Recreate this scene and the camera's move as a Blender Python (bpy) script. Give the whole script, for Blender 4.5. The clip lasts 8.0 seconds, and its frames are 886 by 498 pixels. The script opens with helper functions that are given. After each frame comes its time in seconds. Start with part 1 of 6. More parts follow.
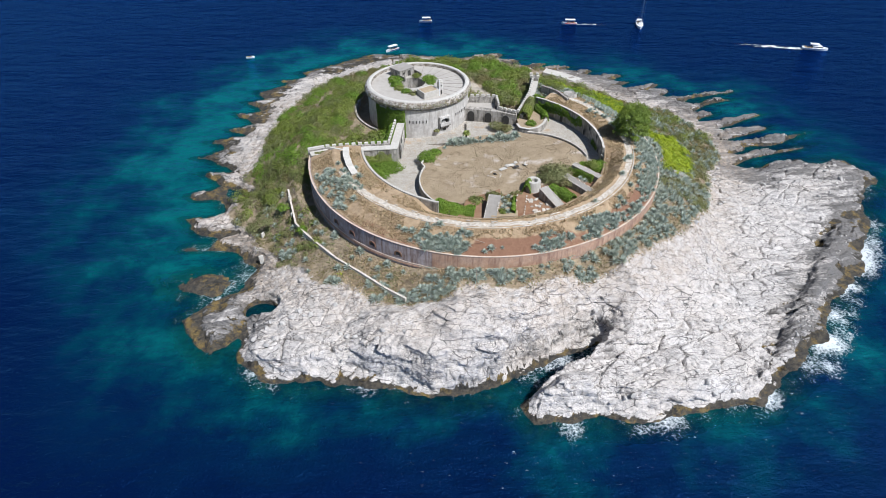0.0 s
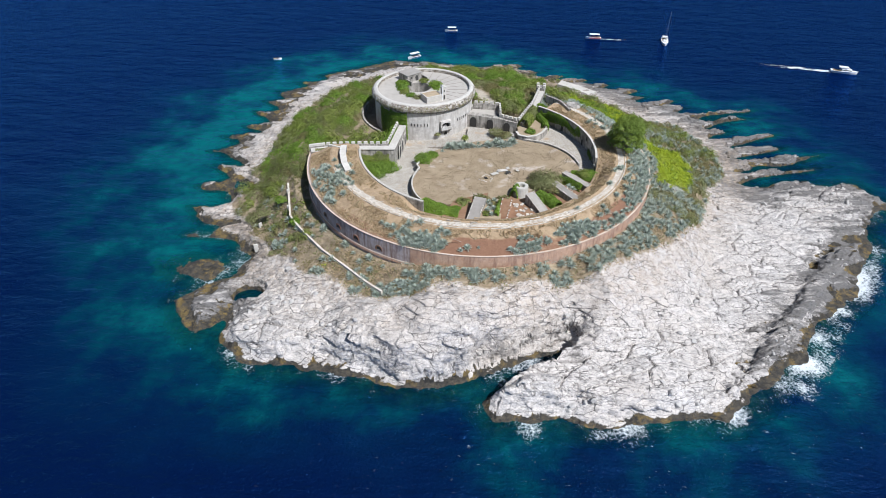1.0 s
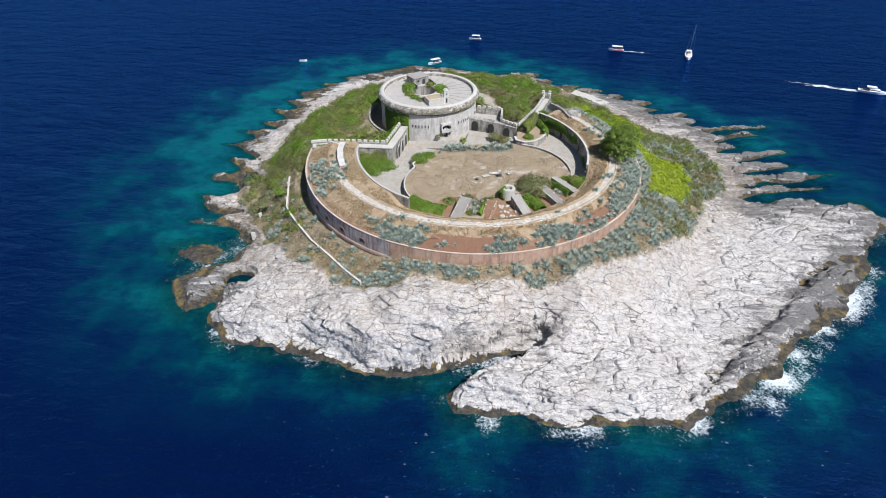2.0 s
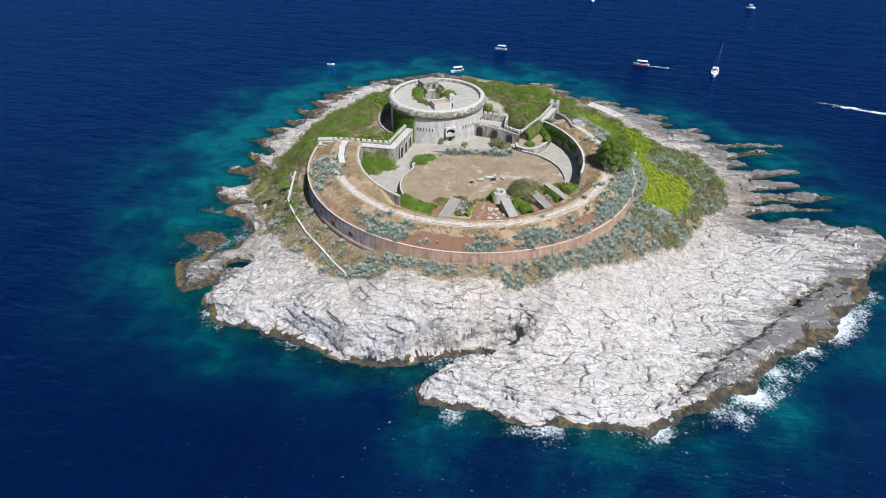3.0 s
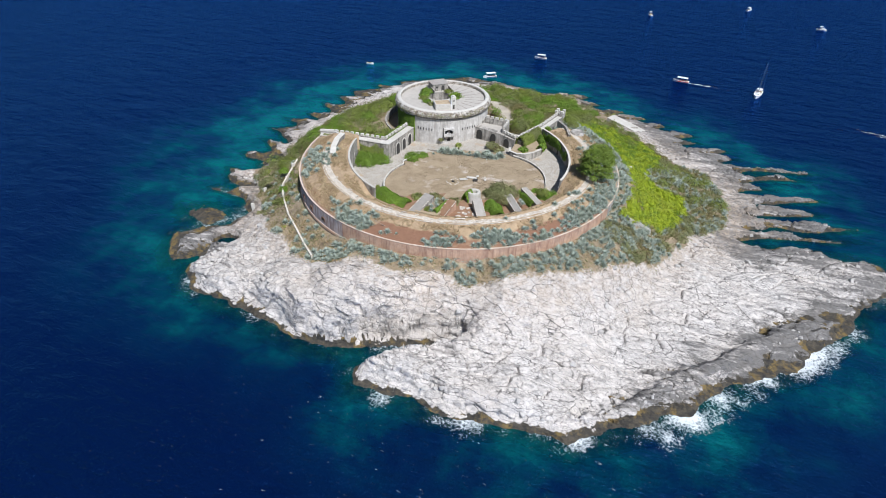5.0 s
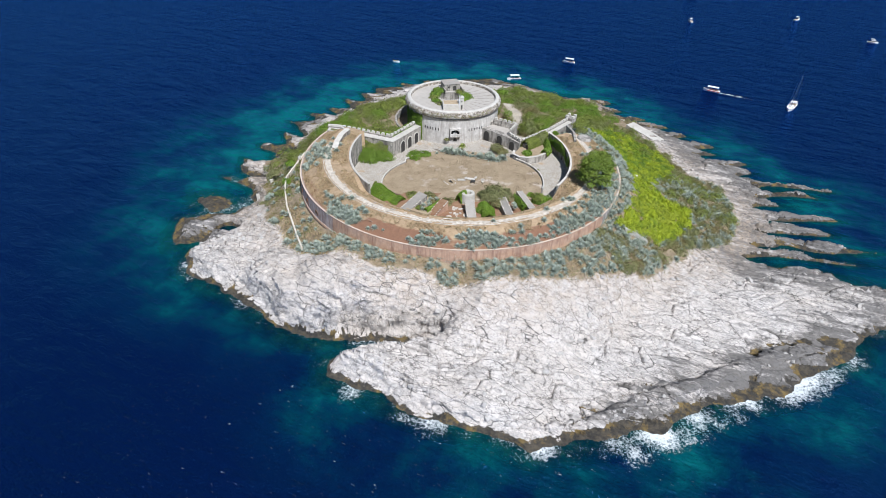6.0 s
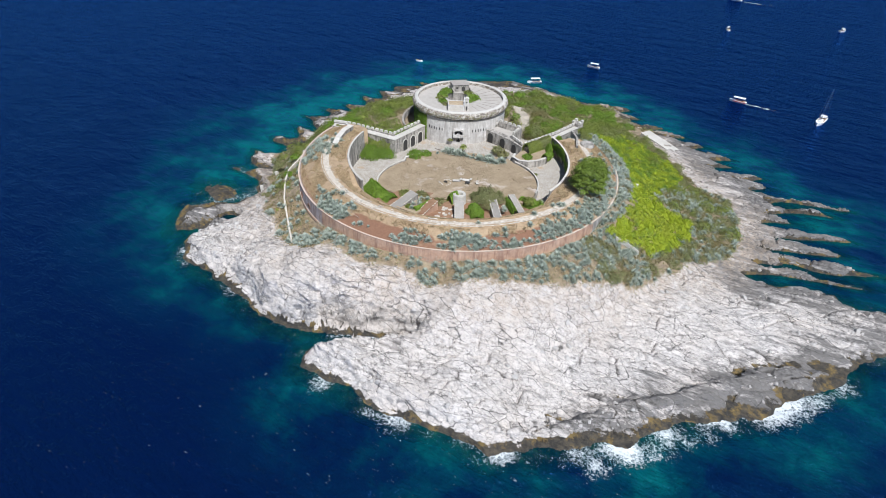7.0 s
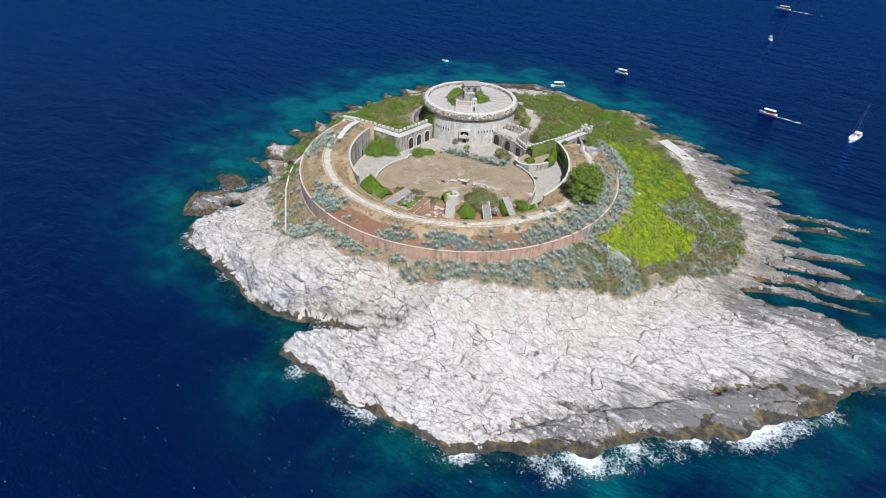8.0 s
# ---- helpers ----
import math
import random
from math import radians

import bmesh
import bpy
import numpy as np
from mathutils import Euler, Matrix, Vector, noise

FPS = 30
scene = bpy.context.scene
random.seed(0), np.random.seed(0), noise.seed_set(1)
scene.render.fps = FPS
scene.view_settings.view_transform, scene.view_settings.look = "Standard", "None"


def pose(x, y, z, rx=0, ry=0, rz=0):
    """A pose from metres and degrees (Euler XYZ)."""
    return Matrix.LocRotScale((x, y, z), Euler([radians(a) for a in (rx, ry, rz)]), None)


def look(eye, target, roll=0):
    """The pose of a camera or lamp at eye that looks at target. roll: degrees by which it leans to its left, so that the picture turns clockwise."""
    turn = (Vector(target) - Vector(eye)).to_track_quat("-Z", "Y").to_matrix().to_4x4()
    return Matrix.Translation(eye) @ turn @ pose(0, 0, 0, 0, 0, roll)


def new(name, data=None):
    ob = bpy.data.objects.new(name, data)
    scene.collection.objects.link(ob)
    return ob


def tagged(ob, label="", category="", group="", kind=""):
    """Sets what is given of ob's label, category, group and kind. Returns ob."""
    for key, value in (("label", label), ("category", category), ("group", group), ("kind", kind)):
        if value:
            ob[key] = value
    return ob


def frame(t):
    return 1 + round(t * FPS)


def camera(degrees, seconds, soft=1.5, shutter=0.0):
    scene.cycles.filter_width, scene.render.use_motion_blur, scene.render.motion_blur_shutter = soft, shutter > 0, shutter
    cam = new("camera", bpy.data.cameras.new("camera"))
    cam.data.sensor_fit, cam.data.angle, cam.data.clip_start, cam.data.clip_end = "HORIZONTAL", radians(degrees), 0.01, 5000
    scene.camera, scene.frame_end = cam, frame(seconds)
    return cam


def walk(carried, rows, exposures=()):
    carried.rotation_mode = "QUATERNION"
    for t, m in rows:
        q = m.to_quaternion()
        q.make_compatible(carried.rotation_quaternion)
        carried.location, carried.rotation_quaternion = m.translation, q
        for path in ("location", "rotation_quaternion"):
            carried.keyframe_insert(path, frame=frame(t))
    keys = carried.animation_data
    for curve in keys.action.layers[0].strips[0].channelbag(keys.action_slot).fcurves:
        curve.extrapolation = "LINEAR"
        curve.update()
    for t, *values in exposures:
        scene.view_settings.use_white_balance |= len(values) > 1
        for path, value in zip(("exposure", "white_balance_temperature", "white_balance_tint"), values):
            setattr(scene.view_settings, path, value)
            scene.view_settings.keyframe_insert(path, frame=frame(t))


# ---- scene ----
cam = camera(75.0, 8.0, soft=0.4)
PATH = [
    (0, (7.267, -1.282, 129.506), (7.206, 0.274, 128.25), -0.4),
    (0.5, (16.079, -3.765, 129.223), (15.954, -2.2, 127.985), -0.1),
    (1, (25.158, -5.994, 129.043), (24.967, -4.424, 127.819), 0.1),
    (1.5, (34.666, -8.02, 128.989), (34.409, -6.449, 127.779), 0.2),
    (2.8, (58.771, -11.13, 128.945), (58.339, -9.573, 127.767), 0.6),
    (3, (62.603, -11.468, 128.865), (62.143, -9.913, 127.694), 0.7),
    (3.5, (72.032, -11.796, 128.878), (71.51, -10.252, 127.72), 0.8),
    (4, (80.936, -10.753, 128.952), (80.37, -9.22, 127.798), 1.0),
    (4.5, (89.522, -8.332, 129.02), (88.901, -6.821, 127.866), 1.2),
    (4.7, (92.946, -7.252, 129.043), (92.298, -5.752, 127.889), 1.2),
    (6, (113.902, 2.867, 129.254), (113.089, 4.283, 128.099), 1.6),
    (6.5, (121.595, 7.196, 129.604), (120.727, 8.579, 128.448), 1.8),
    (7, (128.944, 11.915, 129.892), (128.023, 13.261, 128.735), 2.1),
    (7.5, (136.189, 16.87, 130.268), (135.214, 18.176, 129.108), 2.3),
    (8, (143.598, 22.064, 130.67), (142.567, 23.325, 129.509), 2.5),
]
walk(cam, [(t, look(eye, target, roll)) for t, eye, target, roll in PATH], [(0.0, 0.22, 5950, 10), (8.0, 0.22, 5950, 10)])

# ---- world, sun and exposure ----
SUN_EL, SUN_DIR = radians(54), Vector((0.79, -0.61, 0))
world = bpy.data.worlds.new("sky")
scene.world = world
world.use_nodes = True
wn = world.node_tree
sky = wn.nodes.new("ShaderNodeTexSky")
sky.sky_type, sky.sun_disc = "NISHITA", False
sky.dust_density, sky.ozone_density = 0.3, 1.5
sky.sun_elevation, sky.sun_rotation = SUN_EL, math.atan2(SUN_DIR.x, SUN_DIR.y)
wn.links.new(sky.outputs[0], wn.nodes["Background"].inputs[0])
wn.nodes["Background"].inputs[1].default_value = 0.055
sun = new("sun", bpy.data.lights.new("sun", "SUN"))
sun.data.energy, sun.data.angle, sun.data.color = 5.0, radians(0.53), (1.0, 0.985, 0.96)
sun.matrix_world = look(SUN_DIR * math.cos(SUN_EL) * 300 + Vector((0, 0, 300 * math.sin(SUN_EL))), (0, 0, 0))

rng = np.random.default_rng(7)
rnd = random.Random(11)


# ---- materials ----
class Shader:
    """A node material: n() adds a node, its inputs by number or name; links are nodes' sockets."""

    def __init__(self, name, rough=0.85, metal=0.0):
        self.m = bpy.data.materials.new(name)
        self.m.use_nodes = True
        self.t = self.m.node_tree
        self.bsdf = self.t.nodes["Principled BSDF"]
        self.bsdf.inputs["Roughness"].default_value = rough
        self.bsdf.inputs["Metallic"].default_value = metal

    def n(self, kind, ins=None, feature="", operation="", data_type="", blend_type="", attribute_name=""):
        node = self.t.nodes.new("ShaderNode" + kind)
        if feature:
            node.feature = feature
        if operation:
            node.operation = operation
        if data_type:
            node.data_type = data_type
        if blend_type:
            node.blend_type = blend_type
        if attribute_name:
            node.attribute_name = attribute_name
        for k, v in (ins or {}).items():
            self.put(node.inputs[k], v)
        return node

    def put(self, sock, v):
        if isinstance(v, bpy.types.NodeSocket):
            self.t.links.new(v, sock)
        elif isinstance(v, tuple) and len(v) == 3 and sock.type == "RGBA":
            sock.default_value = (*v, 1)
        else:
            sock.default_value = v

    def co(self):
        return self.n("TexCoord").outputs["Object"]

    def noise(self, scale, detail=4, rough=0.6, co=None, stretch=None):
        c = co or self.n("NewGeometry").outputs["Position"]
        if stretch:
            c = self.n("Mapping", {0: c, 3: stretch}).outputs[0]
        return self.n("TexNoise", {"Vector": c, "Scale": scale, "Detail": detail, "Roughness": rough}).outputs[0]

    def cells(self, scale, feature="F1", co=None, out=0, random=1.0):
        c = co or self.n("NewGeometry").outputs["Position"]
        return self.n("TexVoronoi", {"Vector": c, "Scale": scale, "Randomness": random}, feature=feature).outputs[out]

    def step(self, v, lo, hi, a=0.0, b=1.0):
        return self.n("MapRange", {0: v, 1: lo, 2: hi, 3: a, 4: b}).outputs[0]

    def math(self, op, a, b=0.0):
        return self.n("Math", {0: a, 1: b}, operation=op).outputs[0]

    def mix(self, f, a, b, blend="MIX"):
        node = self.n("Mix", data_type="RGBA", blend_type=blend)
        self.put(node.inputs[0], f), self.put(node.inputs[6], a), self.put(node.inputs[7], b)
        return node.outputs[2]

    def attr(self, name):
        return self.n("Attribute", attribute_name=name).outputs["Fac"]

    def bump(self, height, strength=0.5, dist=0.1, normal=None):
        node = self.n("Bump", {"Strength": strength, "Distance": dist, "Height": height})
        if normal:
            self.put(node.inputs["Normal"], normal)
        return node.outputs[0]

    def done(self, color=None, rough=None, normal=None):
        for key, v in (("Base Color", color), ("Roughness", rough), ("Normal", normal)):
            if v is not None:
                self.put(self.bsdf.inputs[key], v)
        return self.m


def simple(name, a, b, scale=3.0, rough=0.85, bump=0.3, dist=0.03, metal=0.0, spread=0.25):
    """Two tones in grain and stains, with a little random tone from piece to piece."""
    s = Shader(name, rough, metal)
    f = s.math("ADD", s.math("MULTIPLY", s.noise(scale), 0.6), s.math("MULTIPLY", s.noise(scale * 0.15, 2), 0.4))
    c = s.mix(s.step(f, 0.35, 0.65), a, b)
    r = s.step(s.n("ObjectInfo").outputs["Random"], 0, 1, 1 - spread, 1 + spread)
    c = s.mix(1.0, c, s.n("CombineColor", {0: r, 1: r, 2: r}).outputs[0], "MULTIPLY")
    return s.done(c, None, s.bump(s.noise(scale * 3), bump, dist) if bump else None)


def make_ground():
    s = Shader("island_ground", 0.95)
    veg, tide, block = s.attr("veg"), s.attr("tide"), s.attr("block")
    pos = s.n("NewGeometry").outputs["Position"]
    joint, spray, dust = s.attr("joint"), s.attr("spray"), s.attr("dust")

    def vec(op, a, b):
        return s.n("VectorMath", {0: a, 1: b}, operation=op)

    bend = vec("SUBTRACT", s.n("TexNoise", {"Vector": pos, "Scale": 0.3, "Detail": 3.0}).outputs[1], (0.5, 0.5, 0.5)).outputs[0]
    bent = vec("ADD", vec("MULTIPLY", bend, (1.0, 1.0, 0.6)).outputs[0], pos).outputs[0]
    wide = s.n("Mapping", {0: bent, 2: (0, 0, -0.35), 3: (0.55, 1.0, 1.2)}).outputs[0]

    def facets(scale, tilt):
        """Tilted flat faces, one to each cell, as a height in metres."""
        v = s.n("TexVoronoi", {"Vector": wide, "Scale": scale, "Randomness": 1.0}, feature="F1")
        lean = vec("SUBTRACT", v.outputs["Color"], (0.5, 0.5, 0.5)).outputs[0]
        return s.math("MULTIPLY", vec("DOT_PRODUCT", vec("SUBTRACT", wide, v.outputs["Position"]).outputs[0], lean).outputs["Value"], tilt)

    long = s.n("Mapping", {0: bent, 2: (0, 0, -0.5), 3: (0.3, 1.0, 1.2)}).outputs[0]
    crack = s.cells(0.26, "DISTANCE_TO_EDGE", long)
    fine = s.cells(0.75, "DISTANCE_TO_EDGE", wide)
    hair = s.cells(1.9, "DISTANCE_TO_EDGE", wide)
    big = s.noise(0.07, 5, 0.65)
    grain = s.noise(1.6, 6, 0.7)
    where = s.step(s.noise(0.13, 4, 0.65), 0.42, 0.56)
    rock = s.mix(s.step(big, 0.35, 0.65), (0.645, 0.575, 0.515), (0.69, 0.635, 0.59))
    rock = s.mix(s.step(s.noise(0.3, 6, 0.7), 0.56, 0.74, 0.0, 0.3), rock, (0.40, 0.365, 0.335))
    rock = s.mix(s.step(grain, 0.52, 0.68, 0.0, 0.5), rock, (0.36, 0.325, 0.295))
    rock = s.mix(s.step(s.noise(0.9, 8, 0.8), 0.56, 0.61, 0.0, 0.55), rock, (0.19, 0.168, 0.145))
    streak = s.noise(0.35, 6, 0.75, wide, (0.35, 1.0, 1.0))
    salt = s.step(s.math("ADD", streak, s.math("MULTIPLY", spray, 0.27)), 0.58, 0.74, 0.0, 0.92)
    rock = s.mix(s.math("MULTIPLY", salt, s.step(spray, 0.05, 0.3)), rock, (0.12, 0.112, 0.104))
    rock = s.mix(s.math("MULTIPLY", s.step(s.noise(0.4, 6, 0.75), 0.36, 0.58), s.math("MULTIPLY", dust, 0.85)), rock, (0.46, 0.35, 0.25))
    rock = s.mix(s.math("MULTIPLY", s.step(crack, 0.0, 0.028, 1.0, 0.0), where), rock, (0.045, 0.04, 0.034))
    rock = s.mix(s.math("MULTIPLY", s.step(fine, 0.0, 0.05, 0.85, 0.0), s.step(s.noise(0.2, 5, 0.7), 0.45, 0.56)), rock, (0.09, 0.08, 0.07))
    rock = s.mix(s.math("MULTIPLY", s.step(hair, 0.0, 0.1, 0.7, 0.0), s.step(s.noise(0.33, 5, 0.7), 0.44, 0.56)), rock, (0.2, 0.18, 0.16))
    rock = s.mix(s.math("MULTIPLY", s.step(joint, 0.5, 0.9), 0.8), rock, (0.05, 0.044, 0.038))
    rock = s.mix(s.step(s.noise(1.1, 4, 0.7), 0.68, 0.73, 0.0, 0.6), rock, (0.17, 0.13, 0.08))
    rock = s.mix(s.step(block, 0.15, 0.85, 0.16, 0.0), rock, (0.36, 0.33, 0.31))
    wet = s.mix(s.step(s.noise(0.5, 6, 0.75), 0.4, 0.6), (0.085, 0.07, 0.05), (0.03, 0.028, 0.025))
    wet = s.mix(s.step(s.noise(0.22, 6, 0.7), 0.5, 0.62), wet, (0.19, 0.13, 0.045))
    rock = s.mix(s.step(s.math("ADD", tide, s.step(s.noise(0.45, 6, 0.75), 0.25, 0.75, -0.55, 0.55)), 0.38, 0.62), rock, wet)
    soil = s.mix(s.step(s.noise(0.35, 5, 0.7), 0.38, 0.62), (0.25, 0.185, 0.115), (0.38, 0.295, 0.195))
    soil = s.mix(s.step(s.noise(2.5, 5, 0.8), 0.5, 0.75, 0, 0.7), soil, (0.16, 0.14, 0.06))
    soil = s.mix(s.attr("path"), soil, s.mix(grain, (0.42, 0.35, 0.26), (0.56, 0.49, 0.4)))
    edge = s.step(s.math("ADD", veg, s.step(s.noise(0.5, 5), 0.2, 0.8, -0.35, 0.35)), 0.4, 0.6)
    color = s.mix(edge, rock, soil)
    relief = s.math("ADD", facets(0.4, 0.55), s.math("ADD", facets(1.0, 0.65), facets(2.3, 0.65)))
    relief = s.math("ADD", relief, s.math("MULTIPLY", s.step(fine, 0, 0.1), 0.06))
    relief = s.math("ADD", relief, s.math("MULTIPLY", s.noise(2.2, 6, 0.65), 0.16))
    return s.done(color, None, s.bump(relief, 1.0, 1.0))


def make_water():
    s = Shader("sea_water", 0.08)
    shallow, foam, clear = s.attr("shallow"), s.attr("foam"), s.attr("clear")
    pos = s.n("NewGeometry").outputs["Position"]
    patch = s.noise(0.045, 6, 0.65)
    lift = s.math("ADD", shallow, s.math("MULTIPLY", s.step(patch, 0.3, 0.7, -0.38, 0.42), s.step(shallow, 0.02, 0.35)))
    ramp = s.n("ValToRGB", {0: lift})
    stops = ramp.color_ramp.elements
    stops[0].position, stops[0].color = 0.0, (0.0008, 0.0058, 0.0335, 1)
    stops[1].position, stops[1].color = 1.0, (0.005, 0.10, 0.102, 1)
    for p, c in ((0.3, (0.001, 0.0115, 0.04)), (0.6, (0.0015, 0.032, 0.052))):
        stops.new(p).color = (*c, 1)
    swirl = s.noise(1.1, 8, 0.8)
    drift = s.n("TexNoise", {"Vector": pos, "Scale": 0.5, "Detail": 4.0}).outputs[1]
    drift = s.n("VectorMath", {0: s.n("VectorMath", {0: drift, 1: (3.0, 3.0, 0.0)}, operation="MULTIPLY").outputs[0], 1: pos}, operation="ADD").outputs[0]
    lace = s.step(s.cells(0.9, "DISTANCE_TO_EDGE", drift), 0.0, 0.3, 0.16, 0.0)
    web = s.math("ADD", s.math("ADD", swirl, lace), s.step(s.noise(0.2, 4, 0.6), 0.3, 0.7, -0.12, 0.12))
    f = s.step(s.math("ADD", web, s.math("MULTIPLY", foam, 0.38)), 0.9, 1.2, 0.0, 0.85)
    f = s.math("MULTIPLY", f, s.step(foam, 0.0, 0.15))
    caps = s.noise(0.9, 4, 0.75, None, (0.45, 1.2, 1.0))
    f = s.math("MAXIMUM", f, s.math("MULTIPLY", s.step(caps, 0.66, 0.71, 0.0, 0.6), s.attr("open")))
    color = s.mix(f, ramp.outputs[0], (0.85, 0.88, 0.88))
    waves = s.math("ADD", s.math("MULTIPLY", s.noise(0.2, 5, 0.6, None, (0.55, 1.3, 1.0)), 1.0), s.math("MULTIPLY", s.noise(1.1, 4), 0.3))
    waves = s.math("ADD", waves, s.math("MULTIPLY", s.noise(0.06, 3, 0.5, None, (0.6, 1.4, 1.0)), 1.6))
    tilt = s.bump(waves, 1.0, 1.5)
    body = s.n("BsdfDiffuse", {"Color": color, "Normal": tilt})
    shine = s.n("BsdfGlossy", {"Color": (0.09, 0.33, 1.0), "Roughness": 0.15, "Normal": tilt})
    gloss = s.math("MULTIPLY", s.n("Fresnel", {"IOR": 1.33, "Normal": tilt}).outputs[0], s.step(f, 0, 1, 0.85, 0.0))
    skin = s.n("MixShader", {0: gloss, 1: body.outputs[0], 2: shine.outputs[0]})
    out = s.t.nodes["Material Output"]
    see = s.n("BsdfTransparent", {0: (0.25, 0.62, 0.62)})
    m = s.n("MixShader", {0: s.math("MULTIPLY", clear, s.step(f, 0, 1, 1, 0)), 1: skin.outputs[0], 2: see.outputs[0]})
    s.t.links.new(m.outputs[0], out.inputs[0])
    s.t.nodes.remove(s.bsdf)
    return s.m


def make_masonry(name, a, b, stain, rows=0.55, streak=1.0, joint=0.35):
    """Coursed stone with weather streaks running down."""
    s = Shader(name, 0.9)
    pos = s.n("NewGeometry").outputs["Position"]
    f = s.noise(0.5, 6, 0.7)
    c = s.mix(s.step(f, 0.35, 0.65), a, b)
    run = s.noise(0.9, 5, 0.7, None, (1.0, 1.0, 0.09))
    c = s.mix(s.step(run, 0.46, 0.66, 0.0, 0.75 * streak), c, stain)
    c = s.mix(s.step(s.noise(0.22, 6, 0.75), 0.5, 0.66, 0.0, 0.6 * streak), c, stain)
    x, y, z = (s.n("SeparateXYZ", {0: pos}).outputs[i] for i in range(3))
    course = s.math("FRACT", s.math("DIVIDE", z, rows))
    c = s.mix(s.step(course, 0.0, 0.12, joint, 0.0), c, stain)
    c = s.mix(s.step(s.cells(1.3, "F1", None, 1), 0.2, 0.9, 0.0, 0.25), c, stain)
    relief = s.math("ADD", s.math("MULTIPLY", s.step(course, 0, 0.12), joint * 3), s.noise(3.0, 5, 0.7))
    return s.done(c, None, s.bump(relief, 0.6, 0.06))


def make_leaf(name, a, b, c, rough=0.6):
    """Leaves, each island of the mesh with a tone of its own."""
    s = Shader(name, rough)
    r = s.n("NewGeometry").outputs["Random Per Island"]
    tone = s.math("ADD", s.math("MULTIPLY", r, 0.45), s.step(s.noise(0.3, 3, 0.6), 0.32, 0.68, 0.0, 0.55))
    col = s.mix(tone, a, b)
    col = s.mix(s.step(s.noise(0.11, 4, 0.6), 0.48, 0.6, 0.0, 0.8), col, c)
    s.bsdf.inputs["Subsurface Weight"].default_value = 0.0
    s.done(col)
    out = s.t.nodes["Material Output"]
    thin = s.n("BsdfTranslucent", {0: col})
    m = s.n("MixShader", {0: 0.25, 1: s.bsdf.outputs[0], 2: thin.outputs[0]})
    s.t.links.new(m.outputs[0], out.inputs[0])
    return s.m


M_GROUND = make_ground()
M_WATER = make_water()
M_TOWER = make_masonry("tower_stone", (0.52, 0.49, 0.455), (0.64, 0.605, 0.56), (0.3, 0.265, 0.23), 0.55, 1.0, 0.14)
M_OLD = make_masonry("weathered_stone", (0.34, 0.31, 0.27), (0.52, 0.475, 0.42), (0.085, 0.075, 0.062), 0.55, 1.25)
M_RED = make_masonry("iron_stained_render", (0.45, 0.265, 0.165), (0.54, 0.37, 0.26), (0.22, 0.12, 0.085), 0.9, 1.0, 0.05)
M_PLASTER = make_masonry("grey_mauve_render", (0.36, 0.30, 0.28), (0.49, 0.43, 0.405), (0.19, 0.115, 0.085), 0.9, 1.25, 0.05)
M_WHITE = simple("pale_limestone", (0.43, 0.395, 0.34), (0.58, 0.54, 0.485), 1.0, 0.9, 0.5, 0.05, spread=0.12)
M_ROOF = simple("tower_terrace_plaster", (0.30, 0.27, 0.235), (0.38, 0.345, 0.305), 0.6, 0.9, 0.3, 0.03)
M_SOIL = simple("dry_soil", (0.28, 0.2, 0.12), (0.42, 0.33, 0.22), 1.2, 0.95, 0.6, 0.08)
# near-black: painted shade inside openings, and plain colour of dark fittings and logs
M_DARK = simple("painted_shade_and_dark_parts", (0.03, 0.028, 0.025), (0.05, 0.045, 0.04), 2.0)
L_GREEN = make_leaf("macchia_leaf", (0.10, 0.135, 0.022), (0.30, 0.34, 0.06), (0.19, 0.20, 0.075))
L_BRIGHT = make_leaf("spurge_leaf", (0.22, 0.30, 0.01), (0.46, 0.52, 0.02), (0.34, 0.38, 0.03))
L_OLIVE = make_leaf("olive_leaf", (0.15, 0.17, 0.055), (0.29, 0.28, 0.12), (0.21, 0.17, 0.06))
L_DRY = make_leaf("dry_grass_blade", (0.36, 0.265, 0.145), (0.58, 0.46, 0.285), (0.40, 0.29, 0.16), 0.9)
L_AGAVE = make_leaf("agave_leaf", (0.25, 0.295, 0.24), (0.52, 0.555, 0.47), (0.36, 0.39, 0.31), 0.5)
L_PINE = make_leaf("pine_needles", (0.11, 0.18, 0.018), (0.26, 0.33, 0.045), (0.16, 0.22, 0.025))
L_IVY = make_leaf("ivy_leaf", (0.09, 0.17, 0.012), (0.24, 0.35, 0.035), (0.14, 0.22, 0.02))
M_BARK = simple("bark", (0.09, 0.065, 0.045), (0.16, 0.12, 0.09), 4.0)
M_HULL = simple("white_gelcoat", (0.78, 0.78, 0.77), (0.82, 0.82, 0.81), 1.0, 0.3, 0, spread=0.02)


# ---- mesh helpers ----
def mesh_ob(name, verts, faces, material, parent=None, smooth=False):
    me = bpy.data.meshes.new(name)
    me.from_pydata([tuple(v) for v in verts], [], [tuple(f) for f in faces])
    me.materials.append(material)
    me.update()
    if smooth:
        me.shade_smooth()
    ob = new(name, me)
    ob.parent = parent
    return ob


